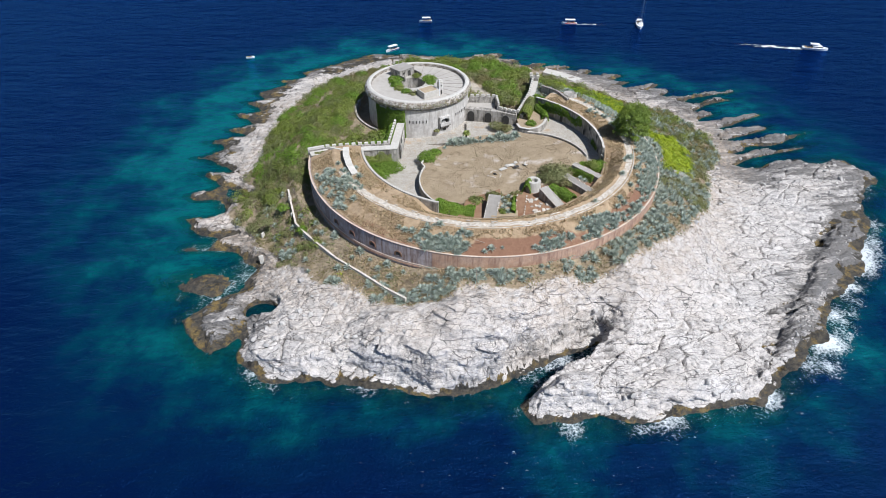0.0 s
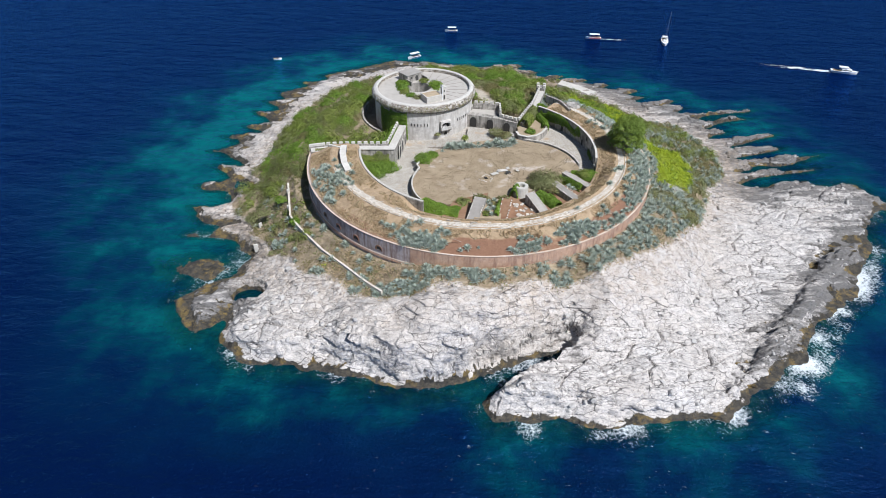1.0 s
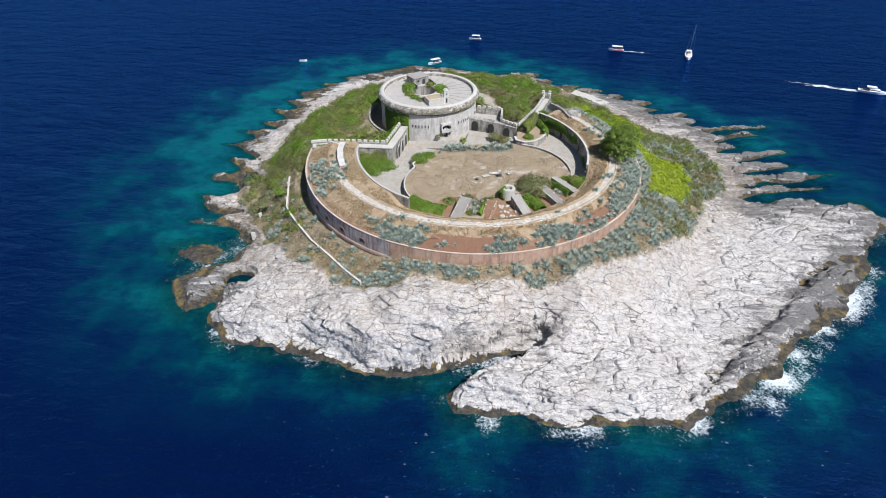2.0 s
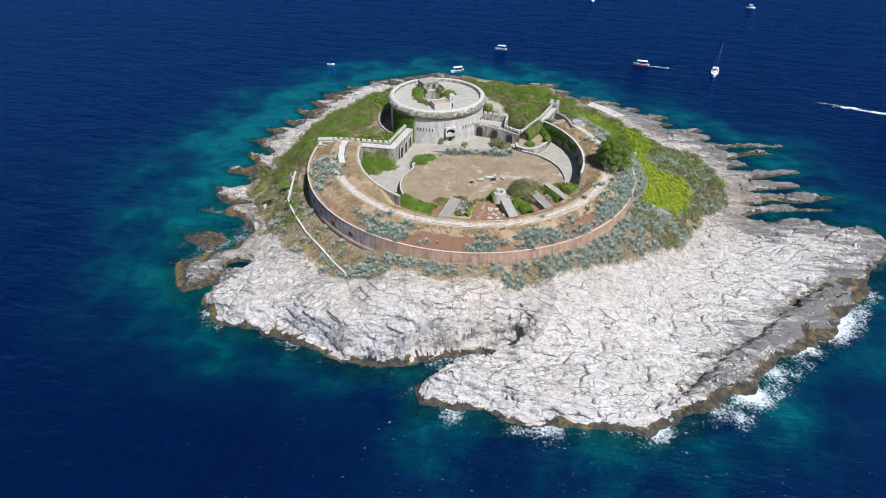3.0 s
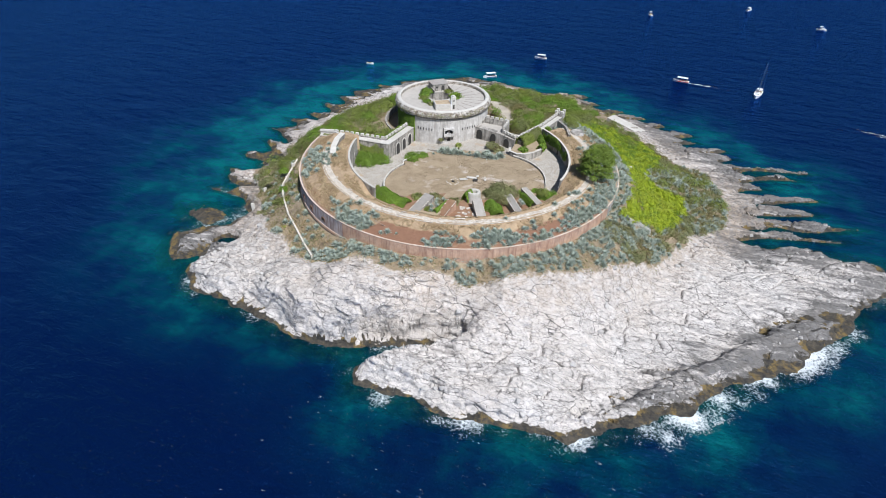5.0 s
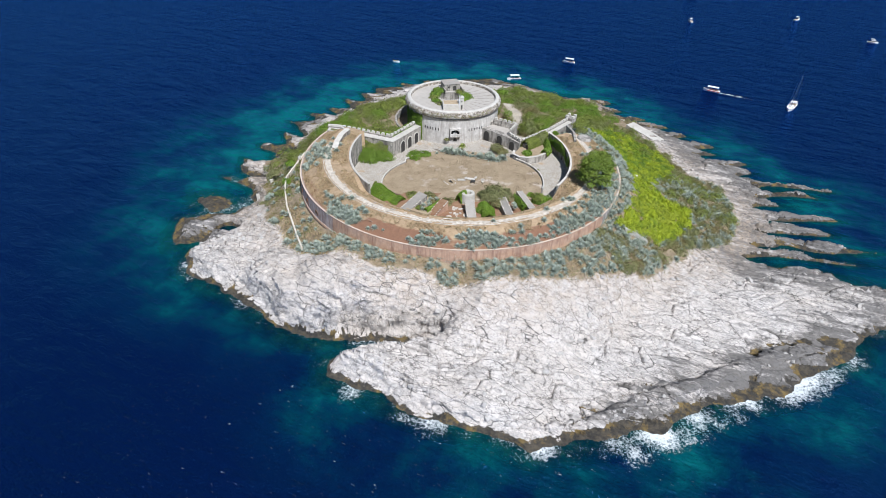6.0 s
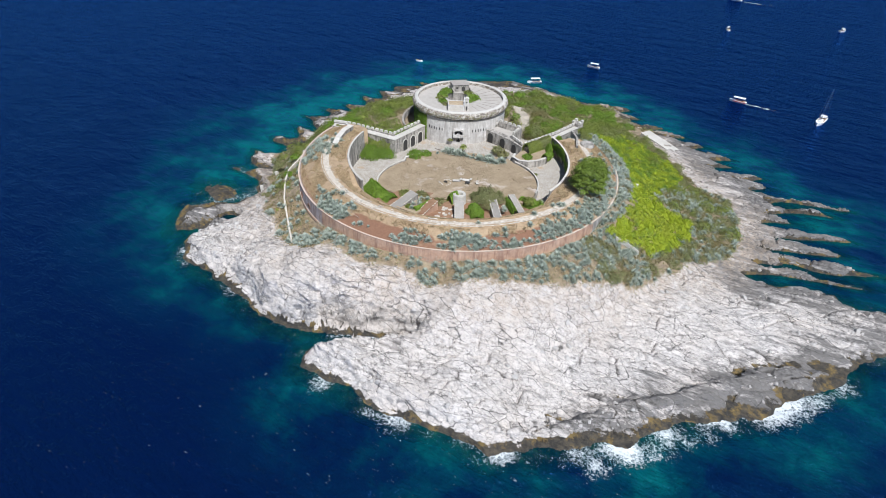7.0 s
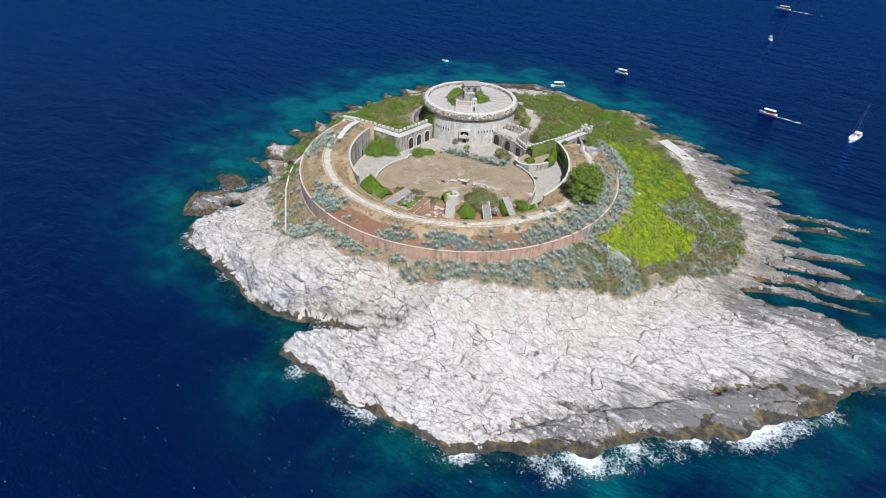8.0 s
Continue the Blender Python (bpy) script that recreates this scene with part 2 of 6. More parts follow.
def grid_ob(name, verts, quads, material, attrs=None, smooth=True):
    """A large quad mesh from arrays, with float attributes on its points."""
    me = bpy.data.meshes.new(name)
    me.vertices.add(len(verts))
    me.vertices.foreach_set("co", np.asarray(verts, np.float32).ravel())
    me.loops.add(quads.size)
    me.loops.foreach_set("vertex_index", quads.astype(np.int32).ravel())
    me.polygons.add(len(quads))
    me.polygons.foreach_set("loop_start", np.arange(len(quads), dtype=np.int32) * quads.shape[1])
    me.update(calc_edges=True)
    for key, v in (attrs or {}).items():
        a = me.attributes.new(key, "FLOAT", "POINT")
        a.data.foreach_set("value", np.asarray(v, np.float32))
    me.materials.append(material)
    if smooth:
        me.shade_smooth()
    return new(name, me)


def part(name, bm, material, parent, label=""):
    me = bpy.data.meshes.new(name)
    bm.to_mesh(me)
    bm.free()
    me.materials.append(material)
    ob = new(name, me)
    ob.parent = parent
    return tagged(ob, label)


def empty(name, at=(0, 0, 0), turn=0.0):
    ob = new(name)
    ob.matrix_world = pose(*at, 0, 0, turn)
    return ob


def box(bm, size, at=(0, 0, 0), turn=0.0, bevel=0.0):
    """A box whose base stands at `at`."""
    m = pose(*at, 0, 0, turn) @ Matrix.Translation((0, 0, size[2] / 2)) @ Matrix.Diagonal((*size, 1))
    vs = bmesh.ops.create_cube(bm, size=1, matrix=m)["verts"]
    if bevel:
        es = list({e for v in vs for e in v.link_edges})
        bmesh.ops.bevel(bm, geom=es, offset=bevel, segments=1, affect="EDGES")
    return bm


def ring_mesh(cx, cy, profile, a0, a1, steps, closed=False):
    """Sweeps a closed outline of (radius, z) about an axis from angle a0 to a1 (degrees)."""
    n = len(profile)
    ang = np.radians(np.linspace(a0, a1, steps + 1))
    verts = [(cx + r * math.cos(a), cy + r * math.sin(a), z) for a in ang for r, z in profile]
    faces = [(i * n + j, i * n + (j + 1) % n, (i + 1) * n + (j + 1) % n, (i + 1) * n + j) for i in range(steps) for j in range(n)]
    if not closed:
        faces += [tuple(range(n))[::-1], tuple(steps * n + j for j in range(n))]
    return verts, faces


def fix(ob):
    bm = bmesh.new()
    bm.from_mesh(ob.data)
    bmesh.ops.remove_doubles(bm, verts=bm.verts, dist=0.0005)
    bmesh.ops.recalc_face_normals(bm, faces=bm.faces)
    bm.to_mesh(ob.data)
    bm.free()
    return ob


# ---- noise on arrays ----
def hash2(i, j, k=0):
    v = np.sin(i * 127.1 + j * 311.7 + k * 74.7) * 43758.5453
    return v - np.floor(v)


def vnoise(x, y, k=0):
    i, j = np.floor(x), np.floor(y)
    u, v = x - i, y - j
    u, v = u * u * (3 - 2 * u), v * v * (3 - 2 * v)
    a, b, c, d = hash2(i, j, k), hash2(i + 1, j, k), hash2(i, j + 1, k), hash2(i + 1, j + 1, k)
    return (a * (1 - u) + b * u) * (1 - v) + (c * (1 - u) + d * u) * v


def fbm(x, y, octaves=4, k=0):
    s, amp = 0, 0.5
    for o in range(octaves):
        s = s + amp * (vnoise(x * 2 ** o, y * 2 ** o, k + o * 13) - 0.5)
        amp *= 0.5
    return s


def worley(x, y, k=0):
    """Distance to the nearest joint between cells, the nearest cell's random number, and a tilted plane in each cell."""
    i0, j0 = np.floor(x), np.floor(y)
    f1, f2, cid, tilt = np.full(x.shape, 9.0), np.full(x.shape, 9.0), np.zeros(x.shape), np.zeros(x.shape)
    for di in (-1, 0, 1):
        for dj in (-1, 0, 1):
            i, j = i0 + di, j0 + dj
            dx, dy = x - i - hash2(i, j, k), y - j - hash2(i, j, k + 5)
            d = np.hypot(dx, dy)
            near = d < f1
            f2 = np.where(near, f1, np.minimum(f2, d))
            cid = np.where(near, hash2(i, j, k + 9), cid)
            tilt = np.where(near, dx * (hash2(i, j, k + 3) - 0.5) + dy * (hash2(i, j, k + 4) - 0.5), tilt)
            f1 = np.where(near, d, f1)
    return f2 - f1, cid, tilt


def smooth(x, lo, hi):
    t = np.clip((x - lo) / (hi - lo), 0, 1)
    return t * t * (3 - 2 * t)


# ---- the island's plan ----
SOUTH = [(-66, 135), (-78, 121), (-74, 115), (-65, 107), (-59, 116), (-56, 105), (-48, 99), (-36, 98), (-22, 99), (-10, 97), (0, 94), (6, 95),
         (15, 98), (27, 104), (37, 108), (48, 115), (40, 105), (31, 100), (25, 93), (28, 89), (40, 89), (55, 88), (70, 92), (88, 96)]
EAST = [(102, 107), (117, 121), (128, 136), (143, 152), (160, 177), (165, 192), (180, 212), (173, 225), (150, 223), (127, 218), (134, 226),
        (157, 236), (168, 247), (150, 246), (133, 240), (152, 254), (134, 255), (152, 269), (128, 264), (128, 278), (150, 295), (120, 289)]
NORTH = [(111, 304), (96, 302), (95, 316), (66, 329), (40, 334), (24, 351), (0, 343), (-40, 347), (-54, 344), (-76, 326), (-98, 302)]
WEST = [(-104, 284), (-103, 262), (-102, 244), (-111, 229), (-104, 213), (-98, 206), (-102, 184), (-88, 188), (-99, 167), (-86, 156), (-76, 154), (-64, 145)]
COAST = np.array(SOUTH + EAST + NORTH + WEST, float)
HILL, HILL_R = (10.0, 193.0), 66.0
FORT = (14.3, 188.0)
TOWER = (-11.6, 227.0)


def shore_distance(x, y):
    """Metres from the water's edge, positive on land."""
    best, odd = np.full(x.shape, 1e9), np.zeros(x.shape, bool)
    for (x0, y0), (x1, y1) in zip(COAST, np.roll(COAST, -1, 0)):
        ex, ey = x1 - x0, y1 - y0
        t = np.clip(((x - x0) * ex + (y - y0) * ey) / (ex * ex + ey * ey), 0, 1)
        best = np.minimum(best, np.hypot(x - x0 - t * ex, y - y0 - t * ey))
        if ey:
            odd ^= ((y0 > y) != (y1 > y)) & (x < x0 + (y - y0) / ey * ex)
    return np.where(odd, best, -best)


def around(x, y, table):
    """A value that goes smoothly round the hill: rows of (degrees, value)."""
    a = np.degrees(np.arctan2(y - HILL[1], x - HILL[0])) % 360
    k, v = zip(*table)
    return np.interp(a, (*k, k[0] + 360), (*v, v[0]), period=360)


CLIFF = ((0, .2), (22, .14), (45, .09), (70, .07), (90, .06), (135, .05), (180, .07), (205, .12), (224, .13), (234, .3), (255, .5), (280, .5), (294, .32), (318, .22), (340, .2))
EDGE = ((0, 17), (45, 18), (90, 18), (135, 18), (180, 17), (215, 15), (240, 15), (270, 17.5), (300, 16), (330, 15))
GREEN = ((0, 28), (8, 33), (14, 47), (22, 52), (36, 52), (41, 44), (54, 47), (66, 52), (74, 80), (90, 90), (110, 70), (126, 60), (142, 47), (158, 30), (170, 25), (182, 26), (190, 27), (200, 24), (225, 13), (240, 10), (270, 9), (300, 9), (319, 11), (330, 15), (342, 18), (350, 22))


BARE = ((0, 9), (30, 10), (50, 10), (64, 8), (90, 9), (105, 12), (115, 17), (140, 18), (165, 13), (180, 11), (220, 8))
WAVES = ((0, 0.5), (20, 0.3), (45, 0.4), (62, 0.7), (90, 1.3), (135, 1.3), (180, 1.3), (200, 1.3), (216, 1.7), (228, 1.5), (236, .7), (240, .45), (270, .4), (300, .6), (318, .9), (340, 1.1))


def shore(x, y):
    """Distance inland from the ragged water's edge, and the bearing about the fort."""
    d0 = shore_distance(x, y)
    a = np.degrees(np.arctan2(y - FORT[1], x - FORT[0])) % 360
    near = smooth(np.abs(d0), 16 + 5 * smooth(a, 96, 80) * smooth(a, 8, 16) + 8 * smooth(a, 118, 135) * smooth(a, 212, 196), 0)
    beds = np.where((a < 95) | (a > 355), (y - 0.38 * x) / 10.5, (y + 0.15 * x) / 14.5) + fbm(x / 25, y / 25, 2, 15) * 1.2
    comb = np.abs((beds % 1) - 0.5) * 4 - 1
    fingers = (comb * 6 + fbm(x / 7, y / 3, 3, 27) * 6 - 4) * smooth(a, 118, 135) * smooth(a, 212, 196) + (comb * 7 - 3.2) * smooth(a, 96, 84) * smooth(a, 12, 20)
    d = d0 + near * (fbm(x / 9, y / 9, 4, 3) * 7 + fingers)
    s_ = np.clip(((x - 22) * 24 + (y - 96.5) * 15.5) / 816.25, 0, 1)
    notch = np.hypot(x - 22 - 24 * s_, y - 96.5 - 15.5 * s_) - 3.8 + 2.4 * s_ + fbm(x / 5, y / 5, 2, 17) * 2
    d = np.minimum(d, np.where(notch > 0, notch * 2.6, notch))
    islet = 6.0 - np.hypot((x + 76.5) / 1.5, (y - 138) / 0.9) + fbm(x / 4, y / 4, 3, 9) * 6
    return np.maximum(d, np.where(islet > -6, np.minimum(islet * 0.8, 2.4), -99)), a


def beds(x, y):
    """Relief of the rock's slabs along the strike of the beds, their open joints and a random tone a slab."""
    wx, wy = x + fbm(x / 22, y / 22, 3, 21) * 9, y + fbm(x / 22, y / 22, 3, 29) * 9
    sx, sy = wx * 0.94 + wy * 0.34, wy * 0.94 - wx * 0.34
    e1, c1, t1 = worley(sx / 12, sy / 4.6, 1)
    e2, c2, t2 = worley(sx / 4.4, sy / 2.5, 2)
    e3, c3, t3 = worley(sx / 1.9, sy / 1.25, 4)
    gap = smooth(fbm(x / 14, y / 14, 3, 47), -0.08, 0.1)
    loose = 0.35 + 0.65 * smooth(fbm(x / 18, y / 18, 3, 57), -0.05, 0.1)
    slab = (c1 - 0.5) * 0.75 + t1 * 0.8 + (c2 - 0.5) * 0.42 * loose + t2 * 0.4 + ((c3 - 0.5) * 0.26 + t3 * 0.25) * loose
    j1, j2, j3 = smooth(e1, 0.07, 0.0), smooth(e2, 0.11, 0.0), smooth(e3, 0.17, 0.0)
    slab = slab - (0.2 + 0.9 * gap) * j1 - (0.06 + 0.4 * gap) * j2 - 0.12 * loose * j3
    joint = np.maximum(np.maximum(j1 * (0.35 + 0.65 * gap), j2 * (0.1 + 0.75 * gap)), j3 * 0.45 * loose)
    return slab, joint, c1 * 0.4 + c2 * 0.35 + c3 * 0.25, sx, sy


TRACK = ((-30, 298), (-14, 275), (0, 260), (11, 249), (17.5, 238), (17, 229))


def track_distance(x, y):
    best = np.full(np.shape(x), 99.0)
    for (x0, y0), (x1, y1) in zip(TRACK, TRACK[1:]):
        ex, ey = x1 - x0, y1 - y0
        t = np.clip(((x - x0) * ex + (y - y0) * ey) / (ex * ex + ey * ey), 0, 1)
        best = np.minimum(best, np.hypot(x - x0 - t * ex, y - y0 - t * ey))
    return best


def land(x, y, full=False):
    """Height of the island at x, y, with the share of soil, the tide's stain and the rock's blocks."""
    d, bearing = shore(x, y)
    r = np.hypot(x - HILL[0], y - HILL[1])
    df = np.maximum(0, r - HILL_R)
    u = np.clip(d, 0, None) / (np.clip(d, 0, None) + df + 1e-6)
    c, hb = around(x, y, CLIFF), around(x, y, EDGE)
    rag = d + fbm(x / 4, y / 4, 3, 33) * 7 * np.clip(1.25 - 3.5 * c, 0.0, 1)
    h = hb * (c * smooth(rag, 0.4, 6.6) + (1 - c) * u ** 1.9) + 0.7 * smooth(rag, -0.3, 1.2)
    pool = smooth(np.hypot((x + 54.8) / 5.6, (y - 125.6) / 4.4), 1.15, 0.8)
    veg = smooth(df - around(x, y, GREEN) - fbm(x / 12, y / 12, 3, 41) * 10, 4, -4)
    veg = veg * smooth(d + fbm(x / 10, y / 10, 3, 43) * 8 - around(x, y, BARE), -2.5, 2.5)
    # slabs lie along the strike of the beds
    slab, joint, block, sx, sy = beds(x, y)
    bare = (1 - 0.9 * veg) * smooth(d, -3, 2)
    h = h + veg * fbm(x / 10, y / 10, 3, 61) * 1.2
    rf, af = np.hypot(x - FORT[0], y - FORT[1]), bearing
    rise = np.interp(af, [0, 20, 33, 180, 200, 250, 264, 300, 345, 360], [19.5, 19.5, 18, 15.5, 16.2, 17.2, 20.6, 20.9, 20.2, 19.5])
    fall = np.interp(af, [0, 180, 248, 264, 345, 360], [0.3, 0.42, 0.42, 0.16, 0.16, 0.3])
    out = np.clip(rf - 63, 0, None)
    cap = np.interp(af, [0, 180, 230, 255, 283, 296, 345, 360], [3, 2, 3, 8, 9.5, 4.5, 3.5, 3]) + 0.85 * d - 20 * smooth(d, 3.0, 0)
    h = np.maximum(h, np.where(rf > 50, np.minimum(rise - fall * out - 0.0125 * out ** 2, cap), -9))
    h = h + bare * fbm(x / 16, y / 16, 3, 51) * 2.2 * smooth(rf, 66, 80)
    # the south shelf stands higher and the east rocks lie lower than the even slope
    h = h + bare * 3.4 * smooth(d, 2.5, 6.5) * smooth(y, 120, 111) * smooth(x, -26, -12) * smooth(x, 34, 24)
    h = h + bare * 4.5 * np.exp(-((x - 48) / 10) ** 2 - ((y - 121) / 6.5) ** 2)
    h = h * (1 - 0.34 * bare * smooth(x, 80, 102) * smooth(y, 222, 200))
    q = (h + 0.07 * sx + 0.16 * sy + fbm(sx / 45, sy / 20, 2, 53) * 4.5) / 1.7
    fr = q - np.floor(q)
    relief = slab * (1 + 0.45 * smooth(d, 16, 4) * np.interp(bearing, [85, 105, 205, 225], [1, 0, 0, 1]))
    h = h + bare * (0.3 * 1.7 * (smooth(fr, 0.5, 1.0) - fr) * smooth(d, 1, 5) + relief)
    h = np.where(d < 0, np.minimum(h, 0) + d * 0.32, np.maximum(h, 0.25 * np.clip(d, 0, 2)))
    h = h * (1 - pool) - 1.3 * pool
    gx = np.clip(x, 84, 172)
    line = np.interp(gx, [84, 98, 108, 118, 127, 137, 146, 158, 172], [103, 115.3, 129, 142.5, 154, 168, 177, 184, 188])
    off = ((y - line) * 0.6 - (x - gx) * 0.8 + fbm(x / 7, y / 7, 3, 37) * 5) * smooth(np.abs(y - line), 14, 8)
    gully = smooth(np.abs(off), 2.6 + 0.9 * smooth(x, 130, 144), 0.5) * smooth(np.abs(y - line), 12, 8) * smooth(x, 80, 88)
    deep = 0.55 + 0.9 * smooth(fbm(x / 11, y / 11, 2, 39), -0.05, 0.12) + 1.1 * smooth(x, 132, 144)
    h = h - gully * (0.4 + 0.2 * smooth(x, 130, 142)) * np.minimum(2.4 * deep, np.clip(h - 0.9 + 1.4 * smooth(fbm(x / 11, y / 11, 2, 39), 0.02, 0.1) + 0.8 * smooth(x, 132, 144), 0, 9))
    h = h + 1.3 * smooth(off, -1, -4) * smooth(off, -12, -6) * smooth(np.abs(y - line), 14, 8) * smooth(x, 84, 92) * smooth(x, 152, 146) * smooth(d, 1.5, 4)
    court = smooth(np.hypot(x - FORT[0], y - FORT[1]), 46.5, 44.5) * (1 - smooth(x, -15, -17) * smooth(y, 183, 185))
    h = h + 4.2 * smooth(df, 22, 0) * smooth(y, 178, 190) * (1 - court)
    h = h - 3.2 * smooth(np.hypot(x - TOWER[0], y - TOWER[1]), 26.6, 25.8)
    reach = around(x, y, WAVES)
    tide = smooth(h + fbm(x / 5, y / 5, 4, 71) * 2.5, 0.9 + 1.2 * reach, 0.35 + 0.4 * reach) * smooth(d, 26, 12)
    return (h, d, veg, tide, block, bare * relief, joint) if full else (h, d, veg, tide, block)


# ---- ground and sea ----
def lines(stops):
    """Grid lines from (place, spacing) stops."""
    out = []
    for (a, s), (b, _) in zip(stops, stops[1:]):
        out += list(np.arange(a, b, s))
    return np.array(out + [stops[-1][0]], float)


def sheet(xs, ys):
    gx, gy = np.meshgrid(xs, ys)
    nx, ny = len(xs), len(ys)
    i = (np.arange(ny - 1)[:, None] * nx + np.arange(nx - 1)[None]).ravel()
    return gx.ravel(), gy.ravel(), np.stack([i, i + 1, i + nx + 1, i + nx], 1)


SPRAY = ((0, .9), (20, .9), (45, 1.0), (70, 1.2), (90, 1.0), (200, .7), (214, .9), (229, .9), (237, .2), (280, .1), (312, .15), (322, .8), (340, 1))
SALT = ((0, 26), (15, 34), (40, 36), (70, 40), (90, 20), (235, 14), (290, 10), (316, 14), (328, 24), (340, 26))


def build_island():
    xs, ys = lines([(-125, 0.36), (195, 1)]), lines([(72, 0.3), (150, 0.4), (215, 0.6), (365, 1)])
    x, y, q = sheet(xs, ys)
    seen = (shore_distance(x, y) > -17) & (np.hypot(x - FORT[0], y - FORT[1]) > 40)
    full = [np.zeros(x.shape) for _ in range(7)]
    for k, v in enumerate(land(x[seen], y[seen], True)):
        full[k][seen] = v
    h, d, veg, tide, block, relief, joint = full
    h0 = h - relief
    gy, gx = np.gradient(h0.reshape(len(ys), len(xs)), ys, xs)
    slope = np.hypot(gx, gy).ravel() + 1e-6
    steep = smooth(slope, 0.6, 1.5) * smooth(h0, 0.0, 1.0) * (1 - veg)
    # cliffs lose the finest flutes
    soft = np.pad(h0.reshape(len(ys), len(xs)), ((0, 0), (5, 5)), "edge")
    soft = sum(soft[:, k:k + len(xs)] for k in range(11)).ravel() / 11
    h0 = h0 + (soft - h0) * 0.85 * steep
    # on the cliffs the beds stand out as ledges with broken fronts instead of rising and sinking
    h = h0 + relief * (1 - 0.75 * steep)
    run = x * 0.8 + y * 0.6 + fbm(x / 9, y / 9, 2, 23) * 5
    e4, c4, t4 = worley(run / 6.5, (h + 0.14 * run) / 2.3, 6)
    e5, c5, t5 = worley(run / 2.8, (h + 0.1 * run) / 1.3, 8)
    out = steep * ((c4 - 0.5) * 1.5 + t4 * 1.2 - 0.5 * smooth(e4, 0.1, 0) + (c5 - 0.5) * 0.3 + t5 * 0.3) * smooth(h0, 0.6, 2.5)
    px, py = x - gx.ravel() / slope * out, y - gy.ravel() / slope * out
    joint = joint * (1 - veg) * (1 - steep)
    joint = np.maximum(joint, steep * (smooth(e4, 0.05, 0) * 0.8))
    spray = smooth(d + fbm(x / 9, y / 9, 3, 63) * 14, around(x, y, SALT), 5) * around(x, y, SPRAY)
    dust = smooth(np.hypot(x - HILL[0], y - HILL[1]) - HILL_R - around(x, y, GREEN) + fbm(x / 12, y / 12, 3, 41) * 16, 24, -2) * 0.8
    keep = (h[q] > -4.5).any(1) & seen[q].all(1)
    q = q[keep]
    used = np.unique(q)
    remap = np.zeros(len(x), int)
    remap[used] = np.arange(len(used))
    ob = grid_ob("ground", np.stack([px, py, h], 1)[used], remap[q], M_GROUND,
                 {"veg": veg[used], "tide": tide[used], "block": block[used], "joint": joint[used], "spray": spray[used], "dust": dust[used], "path": smooth(track_distance(x, y), 3.0, 1.6)[used]}, smooth=False)
    return tagged(ob, "white fissured limestone island with dry reddish soil on top", "ground", kind="structure")


WIDE = ((0, 45), (45, 46), (75, 60), (90, 62), (120, 78), (150, 84), (180, 84), (205, 70), (225, 52), (245, 38), (270, 38), (290, 48), (315, 52), (340, 48))
SURF = ((0, .5), (20, .35), (45, .2), (90, .05), (135, .05), (180, .35), (200, .45), (230, .62), (250, .45), (270, .5), (300, .8), (320, 1.0), (345, 1.0))


PALE = ((0, .72), (45, .85), (80, 1), (150, 1.1), (190, 1.0), (225, .86), (260, .66), (300, .66), (340, .68))


def build_sea():
    far = [6, 9, 14, 22, 34, 55, 85, 130, 200, 320, 500, 800, 1300, 1700]
    lo, hi = -np.cumsum(far)[::-1], np.cumsum(far)
    xs = np.concatenate([-190 + lo, np.arange(-190, 250, 1.6), 250 + hi])
    ys = np.concatenate([20 + lo, np.arange(20, 420, 1.6), 420 + hi])
    x, y, q = sheet(xs, ys)
    near = (x > -200) & (x < 260) & (y > 10) & (y < 430)
    d = np.full(x.shape, -500.0)
    d[near] = shore(x[near], y[near])[0]
    w = around(x, y, WIDE) * (1 + fbm(x / 40, y / 40, 4, 81) * 0.9)
    shallow = np.where(d > 2.5, 0.55, np.clip(1 + d / w, 0, 1) ** 1.25)
    shallow = shallow * around(x, y, PALE)
    surf = around(x, y, SURF)
    run = smooth(d, -7.5 * (0.35 + surf) * (0.7 + 1.2 * (fbm(x / 14, y / 14, 3, 91) + 0.5)), 0.5)
    foam = run * smooth(d, 3.5, 1.5) * surf * (0.7 + 1.15 * smooth(fbm(x / 9, y / 9, 4, 95), -0.15, 0.22))
    clear = smooth(d, -9, 0) * 0.55
    ob = grid_ob("water", np.stack([x, y, np.zeros(x.shape)], 1), q, M_WATER,
                 {"shallow": shallow, "foam": foam, "clear": clear, "open": smooth(y, 130, 70) * smooth(x, -40, 40)})
    return tagged(ob, "deep blue sea turning turquoise over the shallows", "sea", kind="structure")


island = build_island()
sea = build_sea()
SEABED = grid_ob("seabed", np.array([(-400, -200, -5.2), (500, -200, -5.2), (500, 700, -5.2), (-400, 700, -5.2)]), np.array([[0, 1, 2, 3]]), simple("sea_floor", (0.05, 0.09, 0.08), (0.14, 0.17, 0.13), 0.1))
tagged(SEABED, "sandy sea floor under the shallows", "seabed", kind="structure")


def ground_z(x, y):
    """Height of the built island, bare of its finest relief."""
    a = np.array
    return land(a(x, float), a(y, float))[0]


# ---- masonry helpers ----
def band(parent, name, profile, material, centre, a0=0, a1=360, steps=128, label=""):
    v, f = ring_mesh(*centre, profile, a0, a1, steps, a1 - a0 >= 360)
    return tagged(fix(mesh_ob(name, v, f, material, parent)), label)


